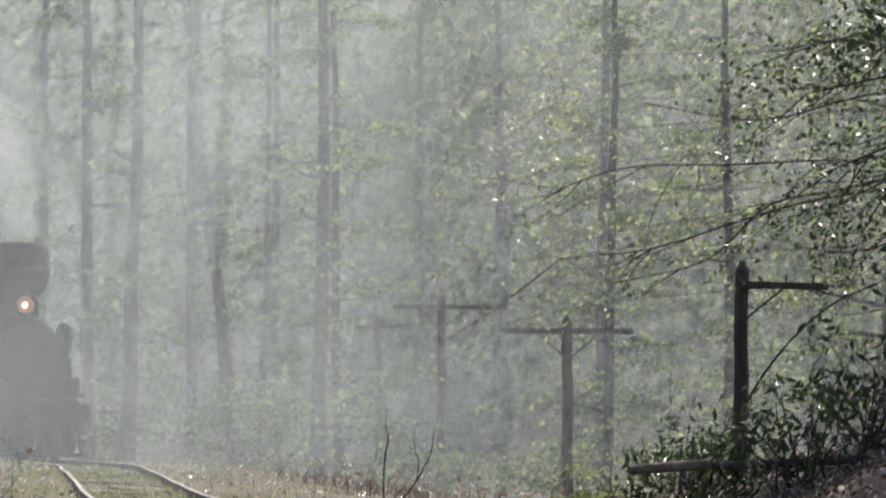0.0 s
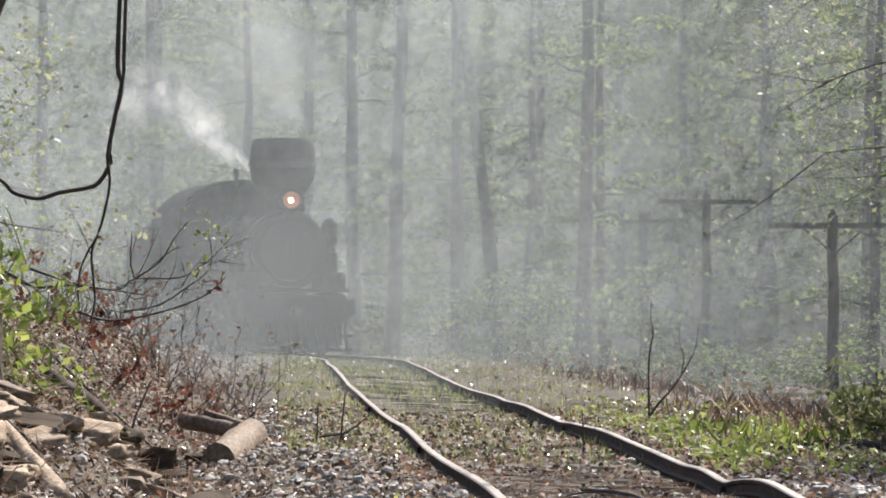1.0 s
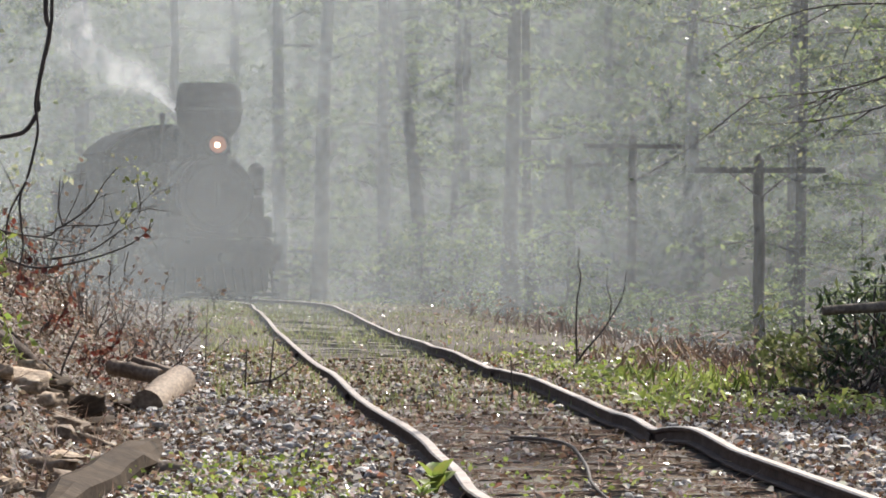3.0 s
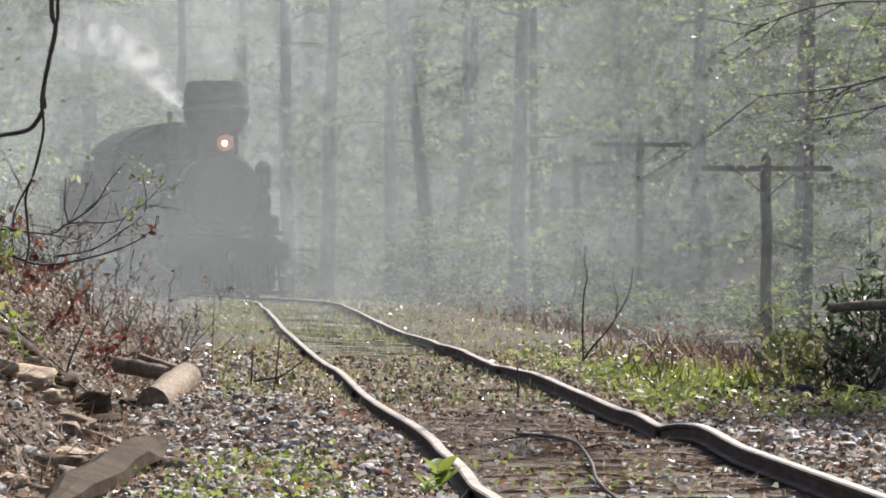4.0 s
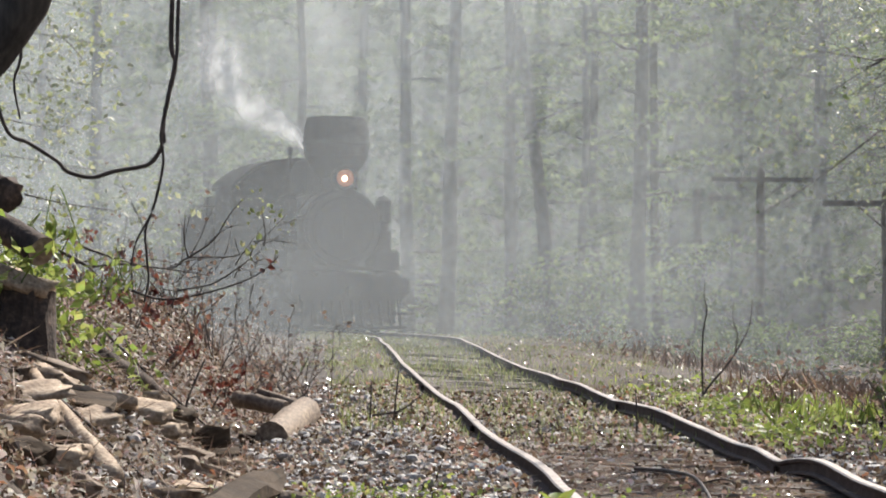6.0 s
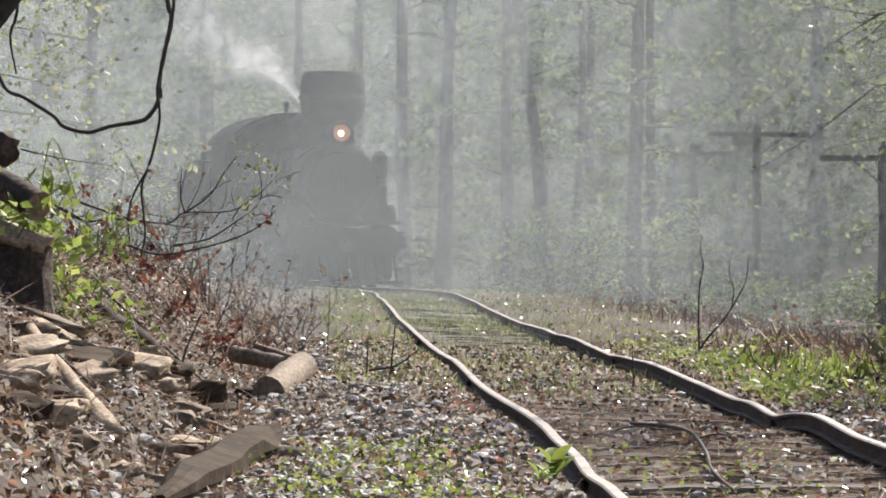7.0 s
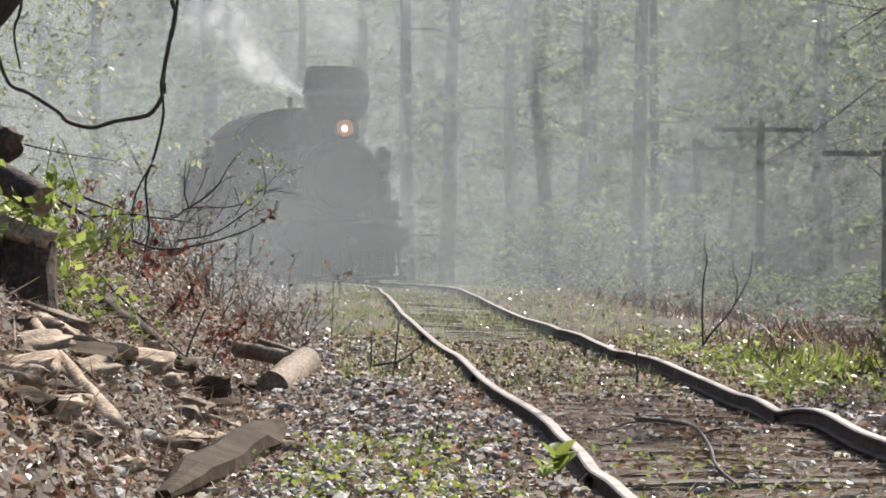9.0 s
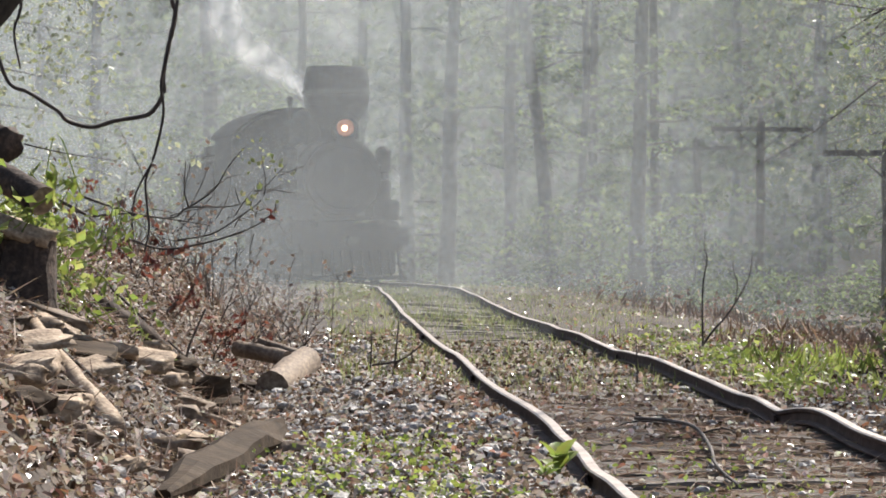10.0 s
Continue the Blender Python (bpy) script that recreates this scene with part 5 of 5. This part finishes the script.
def overhang(name, foot, top, boughs, leaf, count, size, seed, label, r=0.16, clump=0.16):
    """A tree at the edge of the woods whose boughs reach out over the line."""
    rng = np.random.default_rng(seed)
    t = tagged(new(name), label, "tree")
    stem("trunk", [foot, ((foot[0] + top[0]) / 2 + 0.1, foot[1], (foot[2] + top[2]) / 2), top], r, r * 0.5, M_BARK, t, n=10, seed=seed)
    cs = []
    for k, q in enumerate(boughs):
        stem("bough", q, 0.02, 0.006, M_TWIG, t, n=6, seed=k)
        pts = smooth_path(q, 6)
        for s in range(11):
            i = rng.integers(3, len(pts))
            b = np.array(tuple(pts[i]))
            d = np.array(tuple(pts[min(i + 1, len(pts) - 1)] - pts[max(i - 2, 0)]))
            d = d / (np.linalg.norm(d) + 1e-6) + rng.normal(0, 0.6, 3) + [0, 0, -0.15]
            e = b + d * rng.uniform(0.25, 0.8)
            stem("twig", [tuple(b), tuple((b + e) / 2 + rng.normal(0, 0.05, 3)), tuple(e)], 0.008, 0.003, M_TWIG, t, n=4, steps=3, seed=s)
            cs += [b + (e - b) * u for u in (0.4, 0.7, 1.0)]
    cs = np.array(cs)
    c = cs[rng.integers(0, len(cs), count)] + rng.normal(0, clump, (count, 3))
    leaf_object("crown", leaf_arrays(rng, c, *size, width=0.3, up=0.25), leaf, t)


overhang("hemlock", (9.9, 41, -0.6), (9.3, 41, 15),
         (((9.8, 41, 3.8), (8.2, 41, 3.75), (6.6, 40.8, 3.65), (5.4, 40.6, 3.6), (4.6, 40.5, 3.35)), ((9.8, 41, 3.6), (7.6, 40.8, 3.3), (6.5, 40.6, 3.0), (5.6, 40.4, 2.72), (4.6, 40.3, 2.6)),
          ((9.8, 41, 3.9), (7.8, 40.7, 3.4), (6.9, 40.6, 3.2), (6.2, 40.5, 2.6), (5.2, 40.4, 2.35)), ((9.8, 41, 4.6), (8, 40.6, 4.4), (6.8, 40.4, 4.1), (5.5, 40.2, 4.25)),
          ((9.8, 41, 3.0), (8.6, 40.6, 2.9), (7.8, 40.5, 2.7), (7.1, 40.4, 2.75))), M_WOODS, 260, (0.05, 0.1), 501, "tree with long nearly bare dark boughs over the line", 0.17, 0.06)
# upper crown above the view, added to throw dappled shade on track and bank
HIGH_BOUGHS = tuple(((7.4, 30, z), (7.4 + 0.5 * L * math.cos(a), 30 + 0.5 * L * math.sin(a), z + 0.2), (7.4 + L * math.cos(a), 30 + L * math.sin(a), z - 0.3))
                    for z, a, L in ((4.7, 3.6, 2.0), (5.0, 4.8, 2.2), (5.4, 3.0, 2.4), (5.8, 4.0, 2.4), (6.2, 5.4, 2.4), (6.6, 3.4, 2.5), (7.0, 4.4, 2.2), (7.6, 2.4, 2.4), (8.3, 3.8, 2.0), (9.2, 3.0, 1.8), (10.2, 4.6, 1.6), (5.2, 1.4, 2.4)))
overhang("hemlock", (7.5, 30, 0.6), (7.3, 30, 12),
         (((7.4, 30, 3.4), (6.75, 30, 3.3), (6.1, 29.9, 3.1), (5.5, 29.9, 2.85)), ((7.4, 30, 3.1), (6.6, 30, 3.0), (6.0, 29.9, 2.8)), ((7.4, 30, 3.8), (6.45, 30, 3.72), (5.4, 30, 3.5)), ((7.4, 30, 4.2), (6.4, 30, 4.1), (5.5, 30, 3.9))) + HIGH_BOUGHS,
         M_EVER, 13000, (0.035, 0.075), 502, "dark evergreen tree with drooping boughs", 0.16, 0.12)
# two unseen evergreens, added only to keep the sun off the right bank
for k, (x, y) in enumerate(((8.9, 29.5), (10.6, 32.5))):
    overhang("hemlock", (x, y, 1.2), (x - 0.2, y, 10), tuple(((x, y, z), (x + 0.5 * L * math.cos(a), y + 0.5 * L * math.sin(a), z + 0.15), (x + L * math.cos(a), y + L * math.sin(a), z - 0.3))
             for z, a, L in ((3.2, 3.8, 2.0), (3.6, 2.6, 2.2), (4.0, 4.6, 2.4), (4.5, 3.2, 2.4), (5.0, 5.4, 2.2), (5.5, 1.8, 2.2), (6.0, 3.6, 2.2), (6.6, 4.4, 2.0), (7.2, 2.8, 1.8), (8.0, 3.8, 1.5))),
             M_EVER, 9000, (0.07, 0.14), 510 + k, "evergreen tree added out of view to shade the bank", 0.15, 0.16)
overhang("leafy_tree", (18.6, 75, -1.2), (18.0, 75, 12),
         tuple(((18.3, 75, z), (15.2, 75 + dy, z + 0.6), (12.0, 74.5 + dy, z + 0.5 - k * 0.03), (8.6 + 0.5 * (k % 3), 74 + dy, z + 0.1), (6.4 + 0.7 * (k % 4), 74 + dy, z - 0.45)) for k, (z, dy) in enumerate(((2.9, 0), (3.7, 1), (4.4, -1), (5.0, 0.5), (5.7, -0.5), (6.4, 0), (7.0, 1), (7.8, 0)))),
         M_GREEN, 2400, (0.07, 0.16), 503, "tree in fresh yellow-green spring leaf beside the line", 0.2, 0.45)
overhang("leafy_tree", (-12.0, 66, 0.2), (-11.6, 66, 11),
         tuple(((-11.9, 66, z), (-10.1, 66 + dy, z + 0.5), (-8.3, 66 + dy, z + 0.5), (-6.4 + 0.4 * (k % 3), 66 + dy, z + 0.1)) for k, (z, dy) in enumerate(((1.3, 0), (2.0, 1), (2.8, -1), (3.5, 0.5), (4.3, -0.5), (5.0, 0)))),
         M_GREEN, 2600, (0.07, 0.17), 504, "leafy tree in pale spring green above the bank", 0.17, 0.4)


# ---- steam and smoke that move ----
def puff(name, hx, hz, density, parent, seed, scale=1.6, tone=(0.95, 0.95, 0.95), lo=0.1, bend=0.12):
    nx, nz = 18, 18
    v = []
    for j in range(nz + 1):
        for i in range(nx + 1):
            x, z = -hx + 2 * hx * i / nx, -hz + 2 * hz * j / nz
            v.append((x, bend * (noise.noise((x * 2 + seed, z * 2, seed)) * 2 + ((x / hx) ** 2 + (z / hz) ** 2)), z))
    f = [(j * (nx + 1) + i, j * (nx + 1) + i + 1, (j + 1) * (nx + 1) + i + 1, (j + 1) * (nx + 1) + i) for j in range(nz) for i in range(nx)]
    return solid(name, v, f, mist_mat(name + "_veil", density, hx, hz, scale, tone, lo, 0.05, 4), parent, smooth=True)


plume = tagged(new("steam_plume"), "white steam jet blowing from the engine's whistle", "steam")
plume.matrix_basis = pose(-2.95, 84.2, 4.05)
PUFFS = []
for k in range(8):
    d = 0.3 + 0.42 * k
    PUFFS.append((puff("puff", 0.17 + 0.13 * k, 0.5 + 0.06 * k, 0.95 - 0.075 * k, plume, 20 + k, 1.8, lo=0.4), d))
smoke = tagged(new("chimney_smoke"), "grey smoke rising from the locomotive funnel", "smoke")
smoke.matrix_basis = pose(-2.2, 81.4, 4.6)
ROLLS = []
for k in range(4):
    ROLLS.append((puff("puff", 0.75 + 0.3 * k, 0.9 + 0.25 * k, 0.38 - 0.05 * k, smoke, 40 + k, 0.9, (0.5, 0.52, 0.53), 0.25), 0.6 + 0.9 * k))


def motions():
    """The steam jet leans and pulses in the draught, the smoke rolls upward, the haze drifts."""
    times = [0.5 * k for k in range(21)]
    lean = [46 + 3 * math.sin(0.9 * t + 0.4) + 3 * math.sin(2.3 * t) for t in times]
    walk(plume, [(t, pose(-2.95, 84.2, 4.05, 0, -a, 0)) for t, a in zip(times, lean)])
    for k, (ob, d) in enumerate(PUFFS):
        walk(ob, [(t, pose(-0.02 * d * d - 0.06 * k * math.sin(1.7 * t - 0.8 * k), -0.03 * k, d + 0.1 * math.sin(3.1 * t - 1.1 * k), 0, -4 * k + 9 * math.sin(1.3 * t + k), 0)) for t in times])
    for k, (ob, d) in enumerate(ROLLS):
        walk(ob, [(t, pose(0.12 * (k + 1) * math.sin(0.8 * t - 0.9 * k), -0.25 * k, d + 0.2 * math.sin(0.9 * t + 1.4 * k), 0, 14 * math.sin(0.6 * t + k), 0)) for t in times])
    for k, (ob, at) in enumerate(HAZE):
        walk(ob, [(t, pose(at[0] - 0.05 * t + 0.12 * math.sin(0.7 * t + k), at[1], at[2] + 0.08 * math.sin(0.5 * t + 2 * k))) for t in times[::2]])


motions()
